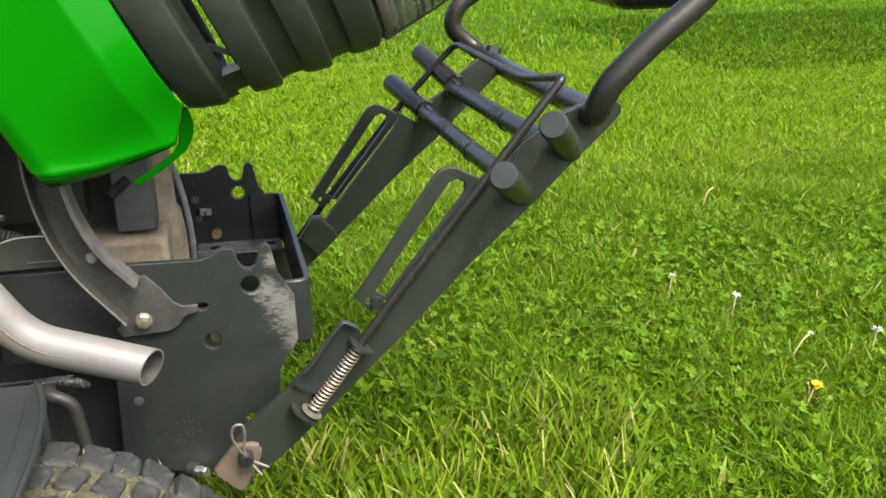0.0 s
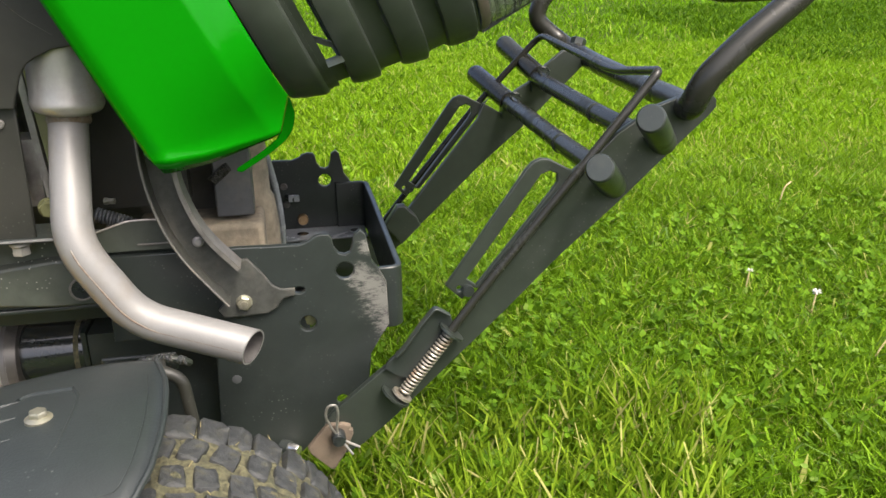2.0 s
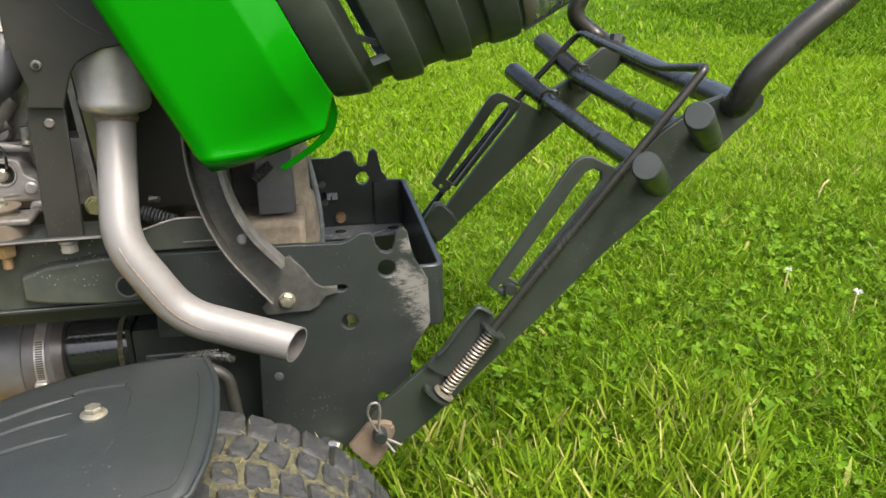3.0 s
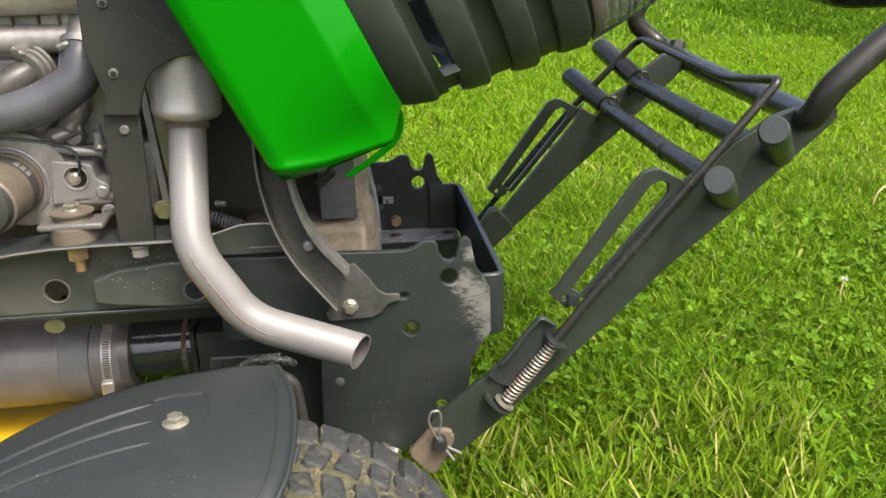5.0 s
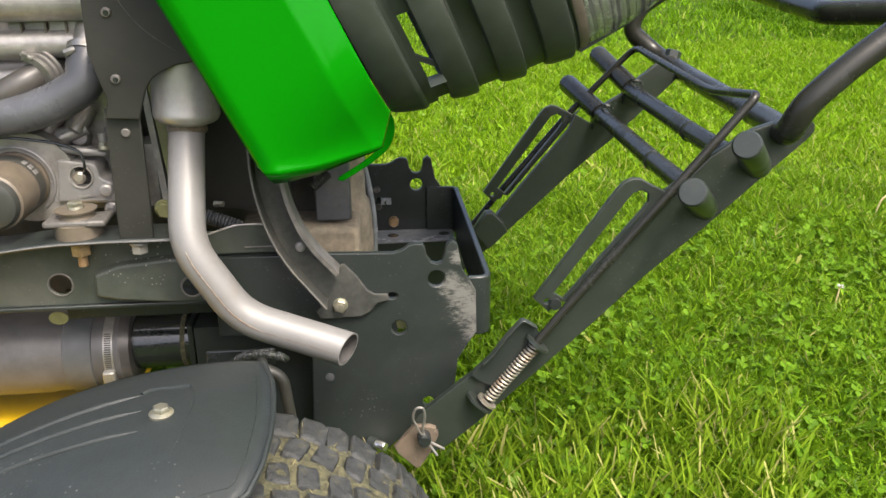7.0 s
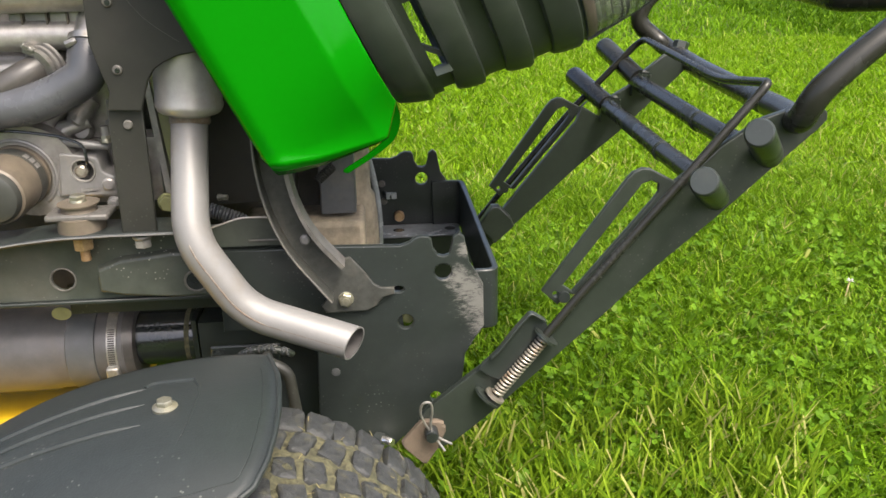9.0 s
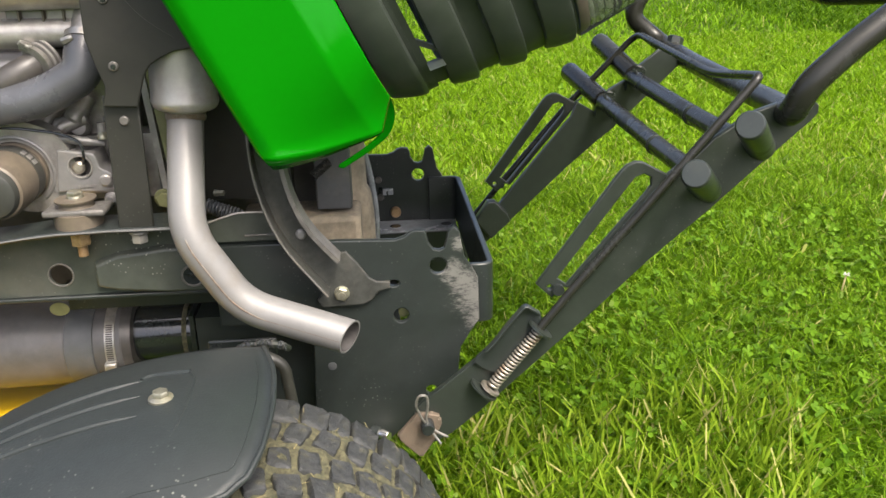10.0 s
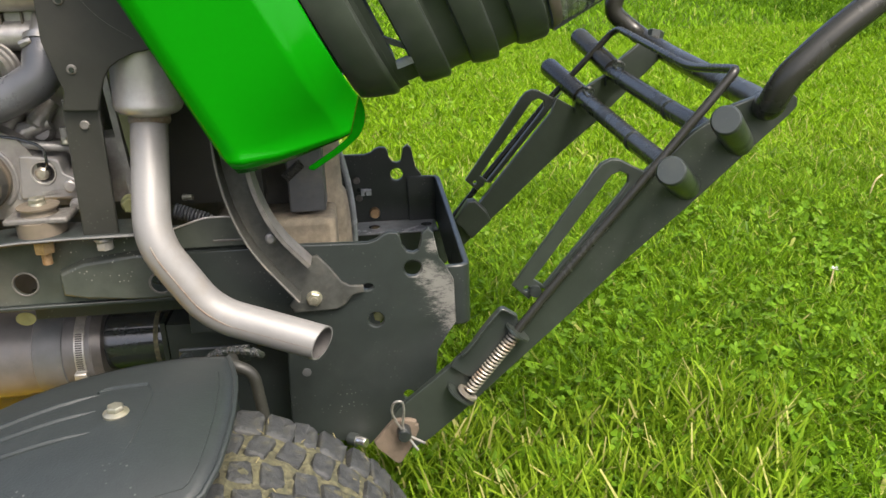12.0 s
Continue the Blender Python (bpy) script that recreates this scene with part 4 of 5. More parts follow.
part("cast_shoulder", sweep([(-0.352, 0.800, 0.425), (-0.356, 0.780, 0.447), (-0.356, 0.776, 0.470), (-0.345, 0.782, 0.488), (-0.322, 0.786, 0.494)], [0.006, 0.009, 0.010, 0.009, 0.006], 14), ALUMINIUM, engine, "rounded cast shoulder round the filter seat")
part("cast_shoulder", sweep([(-0.290, 0.780, 0.420), (-0.283, 0.768, 0.440), (-0.286, 0.772, 0.470), (-0.300, 0.785, 0.495)], [0.012, 0.014, 0.012, 0.007], 16), BOSS, engine, "smooth pale cast rib beside the strap")
part("cast_boss", lathe([(0, 0.010), (0.010, 0.0095), (0.012, 0.008)], (-0.331, 0.795, 0.484), (0, -1, 0.15), 18), ALUMINIUM, engine)
part("cast_boss", lathe([(0, 0.0075), (0.012, 0.007), (0.0135, 0.0055)], (-0.302, 0.770, 0.418), (0, -1, 0), 16), BOSS, engine)
hex_bolt("block_bolt", (-0.302, 0.757, 0.418), (0, -1, 0), 0.0085, 0.011, 0.006, BOSS, engine)
FAX = Vector((0.0, 1.0, 0.05)).normalized()
FAT = Vector((-0.3870, 0.698, 0.4456))
filt = part("oil_filter", lathe([(0, 0.0245), (0.002, 0.0270), (0.010, 0.0285), (0.046, 0.0290), (0.056, 0.0290), (0.058, 0.0305), (0.064, 0.0305)], FAT, FAX, 40), FILTER, tractor, "dusty brown spin-on oil filter can")
part("filter_cap", lathe([(0, 0.018), (0.002, 0.0225), (0.006, 0.0248), (0.010, 0.0252)], FAT - FAX * 0.0075, FAX, 32), CAP, filt, "dark rounded end of the filter with yellow print")
for i in range(11):
    part("print_bar", box(-0.0085, 0.0085, -0.0003, 0.0003, -0.0006, 0.0006), PRINT, filt).matrix_basis = Matrix.Translation((-0.3935, 0.6903, 0.4560 - i * 0.0023))
part("label_band", lathe([(0, 0.0293), (0.014, 0.0294)], FAT + FAX * 0.038, FAX, 40), CAP, filt, "darker printed band on the filter")
for a in (30, 42, 54):
    q = FAT + FAX * 0.045 + (Vector((1, 0, 0)) * math.cos(radians(a)) + Vector((0, -0.05, 1)) * math.sin(radians(a))) * 0.0296
    part("print_bar", box(-0.0005, 0.0005, -0.0035, 0.0035, -0.0022, 0.0022), BOSS, filt).matrix_basis = Matrix.Translation(q) @ pose(0, 0, 0, 0, -a, 0)
part("filter_flange", lathe([(0, 0.045), (0.012, 0.047)], (-0.376, 0.760, 0.452), FAX, 32), ALUMINIUM, engine)
part("cast_ledge", sweep([(-0.372, 0.776, 0.4845), (-0.345, 0.764, 0.4800), (-0.318, 0.762, 0.4760), (-0.303, 0.768, 0.4720)], [0.003, 0.0045, 0.0045, 0.003], 12), BOSS, engine, "pale cast ledge over the socket")
part("cast_ledge", sweep([(-0.3545, 0.772, 0.472), (-0.3560, 0.764, 0.450), (-0.3545, 0.764, 0.426)], [0.003, 0.004, 0.0035], 12), BOSS, engine)
part("filter_seat", sweep([FAT + FAX * 0.0625 + (Vector((1, 0, 0)) * math.cos(a) + Vector((0, -0.05, 1)) * math.sin(a)) * 0.0345 for a in np.linspace(-0.9, 1.9, 26)], 0.0022, 8), BOSS, engine, "bright machined rim of the filter seat")
part("stud", lathe([(0, 0.0040), (0.014, 0.0040), (0.0145, 0.0030)], (-0.3020, 0.764, 0.4790), (0, 0, 1), 14), BOSS, engine)
hex_bolt("stud_nut", (-0.3020, 0.764, 0.4785), (0, 0, 1), 0.0085, 0.011, 0.006, ZINC, engine)
# rubber engine mount on the rail
mnt = part("engine_mount", lathe([(0, 0.0215), (0.0160, 0.0215), (0.0165, 0.019)], (-0.3195, 0.712, 0.4055), (0, 0, 1), 28), FILTER, tractor, "tan rubber engine mount with steel washers")
part("rubber_ring", lathe([(0, 0.0165), (0.004, 0.0150), (0.008, 0.0160)], (-0.3195, 0.712, 0.4255), (0, 0, 1), 24), FILTER, mnt)
part("top_washer", lathe([(0, 0.014), (0.0008, 0.0182), (0.0024, 0.0185), (0.0034, 0.012)], (-0.3195, 0.712, 0.4315), (0, 0, 1), 28), FILTER, mnt, "dusty dished steel washer")
hex_bolt("mount_bolt", (-0.3195, 0.712, 0.434), (0, 0, 1), 0.013, 0.016, 0.007, ZINC, mnt, "pale hex bolt head")
soften(part("mount_arm", box(-0.346, -0.290, 0.694, 0.726, 0.4205, 0.4265), DULL, mnt, "steel bracket between mount and engine"), 0.002)
soften(part("mount_bracket", box(-0.335, -0.296, 0.757, 0.80, 0.424, 0.438), ALUMINIUM, mnt), 0.004)
# hoses and manifold tubes
big = part("coolant_hose", sweep(rounded([(-0.56, 0.735, 0.500), (-0.40, 0.738, 0.514), (-0.345, 0.738, 0.521), (-0.303, 0.740, 0.543), (-0.300, 0.746, 0.562), (-0.2985, 0.754, 0.573)], [0, 0.045, 0.045, 0.03, 0.008, 0], 8), 0.0178, 24), HOSE, tractor, "thick grey rubber coolant hose")
part("worm_clip", lathe([(0, 0.0178), (0.0005, 0.0190), (0.0065, 0.0190), (0.007, 0.0178)], (-0.2990, 0.7505, 0.5690), (0.1, 0.55, 0.85), 30), CLIP, big)
part("hose_spigot", sweep([(-0.299, 0.752, 0.570), (-0.296, 0.775, 0.600)], 0.0150, 20), ALUMINIUM, big, "cast spigot that the hose sits on")
hex_bolt("clip_screw", (-0.3060, 0.736, 0.5755), (-0.9, -0.3, -0.35), 0.0058, 0.0070, 0.009, CLIP, big)
part("elbow_hose", sweep(rounded([(-0.42, 0.745, 0.510), (-0.385, 0.740, 0.531), (-0.352, 0.748, 0.549), (-0.330, 0.785, 0.560)], 0.03, 8), 0.0128, 20), ELBOW, tractor, "brown-grey elbow hose with a metal clip")
clip = part("hose_clip", lathe([(0, 0.0140), (0.0008, 0.0168), (0.0050, 0.0168), (0.0058, 0.0150)], (-0.3465, 0.7500, 0.5510), (0.5, 0.75, 0.3), 32), CLIP, tractor, "bright worm-drive hose clip")
for step, size in ((0.0062, 0.0186), (0.0110, 0.0196)):
    part("clip_band", lathe([(0, size - 0.002), (0.0006, size), (0.0030, size), (0.0036, size - 0.002)], Vector((-0.3465, 0.7500, 0.5510)) + Vector((0.5, 0.75, 0.3)).normalized() * step, (0.5, 0.75, 0.3), 32), ALUMINIUM, clip)
soften(part("clip_housing", box(-0.357, -0.345, 0.745, 0.757, 0.563, 0.572, Matrix.Rotation(radians(25), 4, "Y")), CLIP, clip, "worm housing of the clip"), 0.002)
hex_bolt("clip_screw", (-0.349, 0.746, 0.568), (-0.6, -0.4, 0.5), 0.0055, 0.0072, 0.008, CLIP, clip)
part("intake_tube", sweep([(-0.60, 0.760, 0.578), (-0.290, 0.765, 0.578)], 0.0135, 20), ALUMINIUM, tractor, "dull aluminium intake tube")
part("intake_tube", sweep([(-0.60, 0.752, 0.616), (-0.280, 0.757, 0.616)], 0.0175, 22), ALUMINIUM, tractor, "dull aluminium intake tube")
part("intake_tube", sweep([(-0.60, 0.775, 0.546), (-0.345, 0.785, 0.545)], 0.0145, 20), ALUMINIUM, tractor, "dull aluminium intake tube")
soften(part("port_plate", box(-0.3335, -0.3055, 0.760, 0.79, 0.5835, 0.6005), ALUMINIUM, engine, "pale cast plate between the tubes"), 0.0015)
soften(part("port_plate", box(-0.3700, -0.3360, 0.763, 0.79, 0.5835, 0.6005), BOSS, engine, "pale cast plate between the tubes"), 0.0015)
for x in (-0.356, -0.3345, -0.3165):
    part("rib", box(x - 0.0008, x + 0.0008, 0.756, 0.79, 0.584, 0.601), FILTER, engine)
# tube and clamp below the rail
low = part("air_duct", sweep([(-0.95, 0.800, 0.245), (-0.40, 0.800, 0.246), (-0.395, 0.8, 0.246), (-0.318, 0.800, 0.247)], [0.049, 0.047, 0.0455, 0.0440], 30), DUCT, tractor, "large dusty grey tube under the frame")
part("duct_sleeve", lathe([(0, 0.0455), (0.0008, 0.0467), (0.0290, 0.0462), (0.0298, 0.0450)], (-0.3765, 0.800, 0.2465), (1, 0, 0), 40), RELAY, low, "paler grey sleeve round the tube")
part("band_clamp", lathe([(0, 0.043), (0.0008, 0.0456), (0.0110, 0.0453), (0.0118, 0.042)], (-0.3355, 0.800, 0.247), (1, 0, 0), 40), CLIP, low, "bright slotted band clamp")
for i in range(22):
    a = 138 + i * 3
    part("clamp_slot", box(-0.0032, 0.0032, -0.0005, 0.0005, -0.00055, 0.00055), PIPE_INNER, low).matrix_basis = pose(-0.3297, 0.800 + 0.0455 * math.cos(radians(a)), 0.247 + 0.0455 * math.sin(radians(a)), 180 - a, 0, 0)
part("duct_rim", lathe([(0, 0.0440), (0.004, 0.0425), (0.010, 0.0405), (0.011, 0.030)], (-0.3195, 0.800, 0.248), (1, 0, 0), 30), ELBOW, low, "dusty brown lip of the tube")
clamp_screw = part("clamp_housing", box(-0.3360, -0.3230, 0.748, 0.757, 0.225, 0.241), CLIP, low, "worm housing of the clamp")
soften(clamp_screw, 0.002)
part("clamp_tail", strip(rounded([(-0.3295, 0.7545, 0.242), (-0.3295, 0.7500, 0.222), (-0.327, 0.7490, 0.205)], 0.006), (0.010, 0, 0), 0.0012), CLIP, low, "loose tail of the clamp band")
hex_bolt("clamp_screw", (-0.3295, 0.7485, 0.226), (0, -0.35, -1), 0.0065, 0.0085, 0.009, CLIP, low)
blk = part("shaft_tube", sweep([(-0.35, 0.800, 0.251), (-0.240, 0.800, 0.251)], 0.030, 26), GLASSY, tractor, "glossy black tube end")
part("yellow_ring", lathe([(0, 0.0303), (0.005, 0.0303)], (-0.258, 0.800, 0.251), (1, 0, 0), 26), MUD, blk)
part("end_plate", box(-0.246, -0.241, 0.762, 0.84, 0.215, 0.285), FRAME_BLACK, blk)
part("axle_beam", box(-0.235, -0.105, 0.745, 1.04, 0.150, 0.290), FRAME_BLACK, tractor, "black front axle beam")
part("axle_beam", box(-0.19, -0.13, 0.50, 0.70, 0.14, 0.19), FRAME_BLACK, tractor)
soften(part("spindle_block", box(-0.166, -0.150, 0.60, 0.63, 0.25, 0.306), FRAME_BLACK, tractor, "dark spindle block behind the fender"), 0.004)
part("brake_hose", sweep(rounded([(-0.149, 0.62, 0.312), (-0.146, 0.60, 0.317), (-0.129, 0.60, 0.308), (-0.1245, 0.60, 0.260)], 0.02), 0.0052, 14), SHIELD, tractor, "thick black rubber hose loop")
plate("leaf_tab", circle(-0.3630, 0.3130, 0.0072, 16, 1.35), [], 0.7345, 0.7352, OLIVE, tractor, "pale green leaf stuck under the rail", 0.0002)
soften(part("steering_bracket", box(-0.219, -0.150, 0.715, 0.719, 0.258, 0.277), FRAME_BLACK, tractor, "dark steering bracket"), 0.002)
hex_bolt("bracket_bolt", (-0.2122, 0.715, 0.2673), (0, -1, 0), 0.010, 0.013, 0.005, FRAME_BLACK, tractor)
braid = rounded([(-0.1950, 0.706, 0.2650), (-0.1830, 0.705, 0.2755), (-0.1600, 0.705, 0.2775), (-0.1420, 0.706, 0.2720), (-0.1385, 0.712, 0.2660)], 0.008)
line = part("braided_line", sweep(braid, 0.0036, 10), FRAME_DUSTY, tractor, "black hose with a dusty grey braid")
for k, q in enumerate(braid[2:-2]):
    part("braid_knot", sweep([q + Vector((0.0016 * math.cos(a), 0.0036 * math.cos(a * 1.0 + k), 0.0036 * math.sin(a + k))) for a in np.linspace(0, 5.6, 9)], 0.0010, 6), DULL if k % 3 == 0 else RELAY, line)

# ---------------------------------------------------------------- fender
AX, AZ = -0.160, 0.165


def fender_point(angle, s):
    """angle round the axle in degrees, s from 0 (far edge) to 1 (near edge)."""
    y = 0.530 - 0.235 * s
    crown = 0.022 * math.sin(math.pi * min(max(s * 0.95 + 0.08, 0), 1)) - 0.10 * max(s - 0.62, 0) ** 1.6
    r = 0.192 + crown + 0.05 * (max(angle - 95, 0) / 60) ** 2
    return Vector((AX + r * 1.08 * math.cos(radians(angle)), y, AZ + r * math.sin(radians(angle))))


def fender_front(s):
    """The angle at which the fender's front edge lies, with its near lower corner rounded back."""
    table = [(0.0, 83.0), (0.05, 82.2), (0.2, 80.2), (0.3, 79.4), (0.45, 78.7), (0.55, 78.7), (0.65, 79.1), (0.725, 80.4), (0.775, 83.2), (0.795, 86.5), (0.805, 90.0), (0.810, 95.0)]
    for (a, p), (b, q) in zip(table, table[1:]):
        if s <= b:
            return p + (q - p) * (s - a) / (b - a)
    return table[-1][1]


FENDER_S = [0.81 * (j / 24) for j in range(19)] + [0.64, 0.67, 0.70, 0.725, 0.75, 0.775, 0.787, 0.795, 0.801, 0.806, 0.810]
bm = bmesh.new()
grid = []
for i in range(41):
    row = []
    for s in FENDER_S:
        front = fender_front(s)
        row.append(bm.verts.new(fender_point(front + (165 - front) * i / 40, s)))
    grid.append(row)
for a, b in zip(grid, grid[1:]):
    for j in range(len(FENDER_S) - 1):
        bm.faces.new((a[j], a[j + 1], b[j + 1], b[j]))
fender = part("front_fender", bm, FENDER, tractor, "dull grey-black plastic front fender with raised ribs")
sol = fender.modifiers.new("skin", "SOLIDIFY")
sol.thickness, sol.offset = 0.004, -1
edge_line = [fender_point(fender_front(s_), s_) for s_ in FENDER_S] + [fender_point(a, 0.810) for a in range(98, 166, 4)]
part("rolled_edge", sweep([q + Vector((0.0003, 0, -0.001)) for q in edge_line], 0.0020, 8), FENDER, fender)
part("edge_crease", sweep([fender_point(fender_front(s_) + 2.6 + 60 * max(s_ - 0.72, 0), s_ - 0.42 * max(s_ - 0.70, 0)) for s_ in FENDER_S[5:-2]] + [fender_point(a, 0.765) for a in range(98, 166, 4)], 0.0005, 6), FENDER, fender, "dark crease behind the fender edge")
for first, s_front, s_back in ((102, 0.262, 0.37), (100.5, 0.375, 0.45), (99.5, 0.485, 0.53)):
    angles = [first + 3.0 * k for k in range(21)]
    line = [fender_point(a, s_front + (s_back - s_front) * max(a - first, 0) / 30) - Vector((0, 0, 0.0006)) for a in angles]
    part("raised_rib", sweep(line, [0.0008, 0.0022] + [0.0028] * 19, 10), FENDER, fender, "raised moulded rib")
part("raised_rib", sweep([fender_point(a, sa) - Vector((0, 0, 0.0006)) for a, sa in ((94, 0.248), (97, 0.243), (100, 0.236), (101.5, 0.238), (102.3, 0.258))], 0.0024, 8), FENDER, fender, "raised moulded rib")
part("panel_edge", sweep([fender_point(a, sa) - Vector((0, 0, 0.0004)) for a, sa in ((94, 0.248), (92.6, 0.30), (92.0, 0.38), (92.0, 0.47), (92.3, 0.55), (93.2, 0.62))], [0.0016, 0.0014, 0.0012, 0.0012, 0.0009, 0.0003], 8), FENDER, fender)
hex_bolt("fender_bolt", fender_point(96.6, 0.415), (0.02, 0.0, 1), 0.0095, 0.0160, 0.0060, ZINC, fender, "zinc flange bolt on the fender")

# ---------------------------------------------------------------- front wheel
WX, WZ = -0.157, 0.173
wheel = part("front_wheel", lathe([(0, 0.02), (0.01, 0.10), (0.12, 0.10), (0.13, 0.02)], (WX, 0.350, WZ), (0, 1, 0), 32), YELLOW, tractor, "front wheel with a lugged turf tyre")
tyre_profile = [(0.0, 0.105), (-0.008, 0.125), (-0.006, 0.148), (0.006, 0.163), (0.030, 0.1690), (0.075, 0.1715), (0.120, 0.1690), (0.144, 0.163), (0.156, 0.148), (0.158, 0.125), (0.150, 0.105)]
bm = bmesh.new()
fine = []
for (d0, r0), (d1, r1) in zip(tyre_profile, tyre_profile[1:]):
    cuts = max(int(abs(d1 - d0) / 0.004), 2)
    fine += [(d0 + (d1 - d0) * k / cuts, r0 + (r1 - r0) * k / cuts) for k in range(cuts)]
grid = []
for i in range(260):
    a = 2 * math.pi * i / 260
    row = []
    for d, r_ in fine:
        q = Vector((math.cos(a) * r_, d, math.sin(a) * r_))
        row.append(bm.verts.new((WX + q.x, 0.342 + q.y, WZ + q.z)))
        row[-1].co += q.normalized() * (0.0030 * noise.noise(q * 120) + 0.0030 * noise.noise(q * 300) - 0.0004)
    grid.append(row)
for i in range(260):
    a, b = grid[i], grid[(i + 1) % 260]
    for k in range(len(fine) - 1):
        bm.faces.new((a[k], a[k + 1], b[k + 1], b[k]))
part("tyre", bm, MUD, wheel, "turf tyre caked with dry grass and mud")


def lug_mesh(corners, seed, lift):
    """One worn rubber lug on a quarter of the tread: corners round it, rounded and roughened."""
    rr_ = random.Random(seed)
    loop = rounded([(x * 0.99 + rr_.uniform(-0.0012, 0.0012), y * 0.97 + rr_.uniform(-0.0012, 0.0012), lift - 9.0 * y * y) for x, y in corners], 0.0026, 3, True)
    loop = [p.lerp(loop[(i + 1) % len(loop)], t) for i, p in enumerate(loop) for t in ((0, 0.5) if (p - loop[(i + 1) % len(loop)]).length > 0.004 else (0,))]
    bm = bmesh.new()
    rings = []
    for grow, dz in ((1.08, -0.012), (1.03, -0.0045), (1.0, -0.0016), (0.94, 0.0), (0.62, 0.0002), (0.3, 0.0)):
        ring = []
        for p in loop:
            q = Vector((p.x * grow, p.y * grow, p.z + dz))
            q += Vector((noise.noise(q * 420 + Vector((seed, 0, 0))), noise.noise(q * 420 + Vector((0, seed, 0))), noise.noise(q * 300 + Vector((0, 0, seed))))) * 0.0011
            ring.append(bm.verts.new(q))
        rings.append(ring)
    n = len(loop)
    bm.faces.new(rings[-1])
    for a, b in zip(rings, rings[1:]):
        for k in range(n):
            bm.faces.new((a[k], a[(k + 1) % n], b[(k + 1) % n], b[k]))
    bmesh.ops.recalc_face_normals(bm, faces=bm.faces)
    me = bpy.data.meshes.new("lug")
    bm.to_mesh(me)
    bm.free()
    me.materials.append(RUBBER)
    me.shade_smooth()
    me.set_sharp_from_angle(angle=radians(60))
    return me


diamonds = [lug_mesh([(-0.0102, -0.0100), (0.0066, -0.0125), (0.0098, 0.0090), (-0.0062, 0.0128)], k, 0.1746) for k in range(7)]
shoulders = [lug_mesh([(-0.0105, -0.013), (0.0085, -0.014), (0.0110, 0.010), (0.0040, 0.022), (-0.0095, 0.017)], 20 + k, 0.1722) for k in range(5)]
rng = random.Random(5)
LUGS = 50
for i in range(LUGS):
    for j, yy in enumerate((-0.058, -0.029, 0.0, 0.029, 0.058)):
        edge = abs(yy) > 0.05
        a = 2 * math.pi * (i + (0.5 if j % 2 else 0.0)) / LUGS + rng.uniform(-0.010, 0.010)
        if not -0.6 < ((a + math.pi) % (2 * math.pi)) - math.pi < 2.2:
            continue
        ob = new("lug", rng.choice(shoulders if edge else diamonds))
        ob.parent = wheel
        flip = Matrix.Diagonal((1 if edge or j % 2 else -1, -1 if yy < 0 else 1, rng.uniform(0.988, 1.006), 1))
        ob.matrix_basis = Matrix.Translation((WX, 0.417 + yy, WZ)) @ Matrix.Rotation(a, 4, "Y") @ flip @ Matrix.Rotation(rng.uniform(-0.16, 0.16), 4, "Z")
bm = bmesh.new()
for k in range(60):
    a, yy = rng.uniform(-0.4, 2.0), rng.uniform(-0.07, 0.075)
    up = Vector((math.sin(a), 0, math.cos(a)))
    c = Vector((WX, 0.417 + yy, WZ)) + up * (0.169 + rng.uniform(0, 0.0035))
    d = (Vector((math.cos(a), 0, -math.sin(a))) * rng.uniform(-1, 1) + Vector((0, rng.uniform(-1, 1), 0)) + up * rng.uniform(-0.15, 0.15)).normalized() * rng.uniform(0.002, 0.006)
    w = d.cross(up).normalized() * rng.uniform(0.0003, 0.0006)
    bm.faces.new([bm.verts.new(q) for q in (c - d - w, c - d + w, c + d + w * 0.5, c + d - w * 0.5)])
tagged(part("grass_clippings", bm, CLIPPINGS, wheel, "dry grass clippings stuck in the tread"), kind="stuff")

# ---------------------------------------------------------------- mower deck
deck = thing("mower_deck", "yellow steel mower deck under the tractor", "mower deck")
soften(part("deck_shell", box(-0.95, -0.384, 0.54, 1.15, 0.06, 0.168), YELLOW, deck, "yellow painted deck shell"), 0.012, 3)
part("deck_wheel", lathe([(0, 0.045), (0.005, 0.055), (0.045, 0.055), (0.05, 0.045)], (-0.55, 1.0, 0.055), (0, 1, 0), 24), RUBBER, deck)

# ---------------------------------------------------------------- front hitch
hitch = thing("front_hitch", "black steel front hitch frame with springs and latch handle", "implement hitch")
HC = 0.848
near_parts = []


def paired(ob):
    near_parts.append(ob)
    return ob


arm_outline = [(-0.016, 0.206), (-0.012, 0.190), (0.004, 0.180), (0.021, 0.189), (0.050, 0.213), (0.078, 0.239), (0.160, 0.315), (0.212, 0.366), (0.264, 0.411), (0.309, 0.453), (0.350, 0.490), (0.357, 0.498), (0.3565, 0.505), (0.350, 0.511),
               (0.338, 0.514), (0.300, 0.502), (0.262, 0.478), (0.223, 0.438), (0.160, 0.364), (0.116, 0.310), (0.100, 0.300), (0.070, 0.286), (0.038, 0.263), (-0.006, 0.227), (-0.014, 0.218)]
arm = paired(plate("arm", arm_outline, [], 0.656, 0.664, BLACK, hitch, "tapered black steel side arm"))
slot_loop = [(0.121, 0.326), (0.1055, 0.341), (0.181, 0.4475), (0.187, 0.454), (0.1955, 0.4575), (0.203, 0.4565), (0.226, 0.444), (0.236, 0.452), (0.214, 0.423), (0.140, 0.335), (0.131, 0.337)]
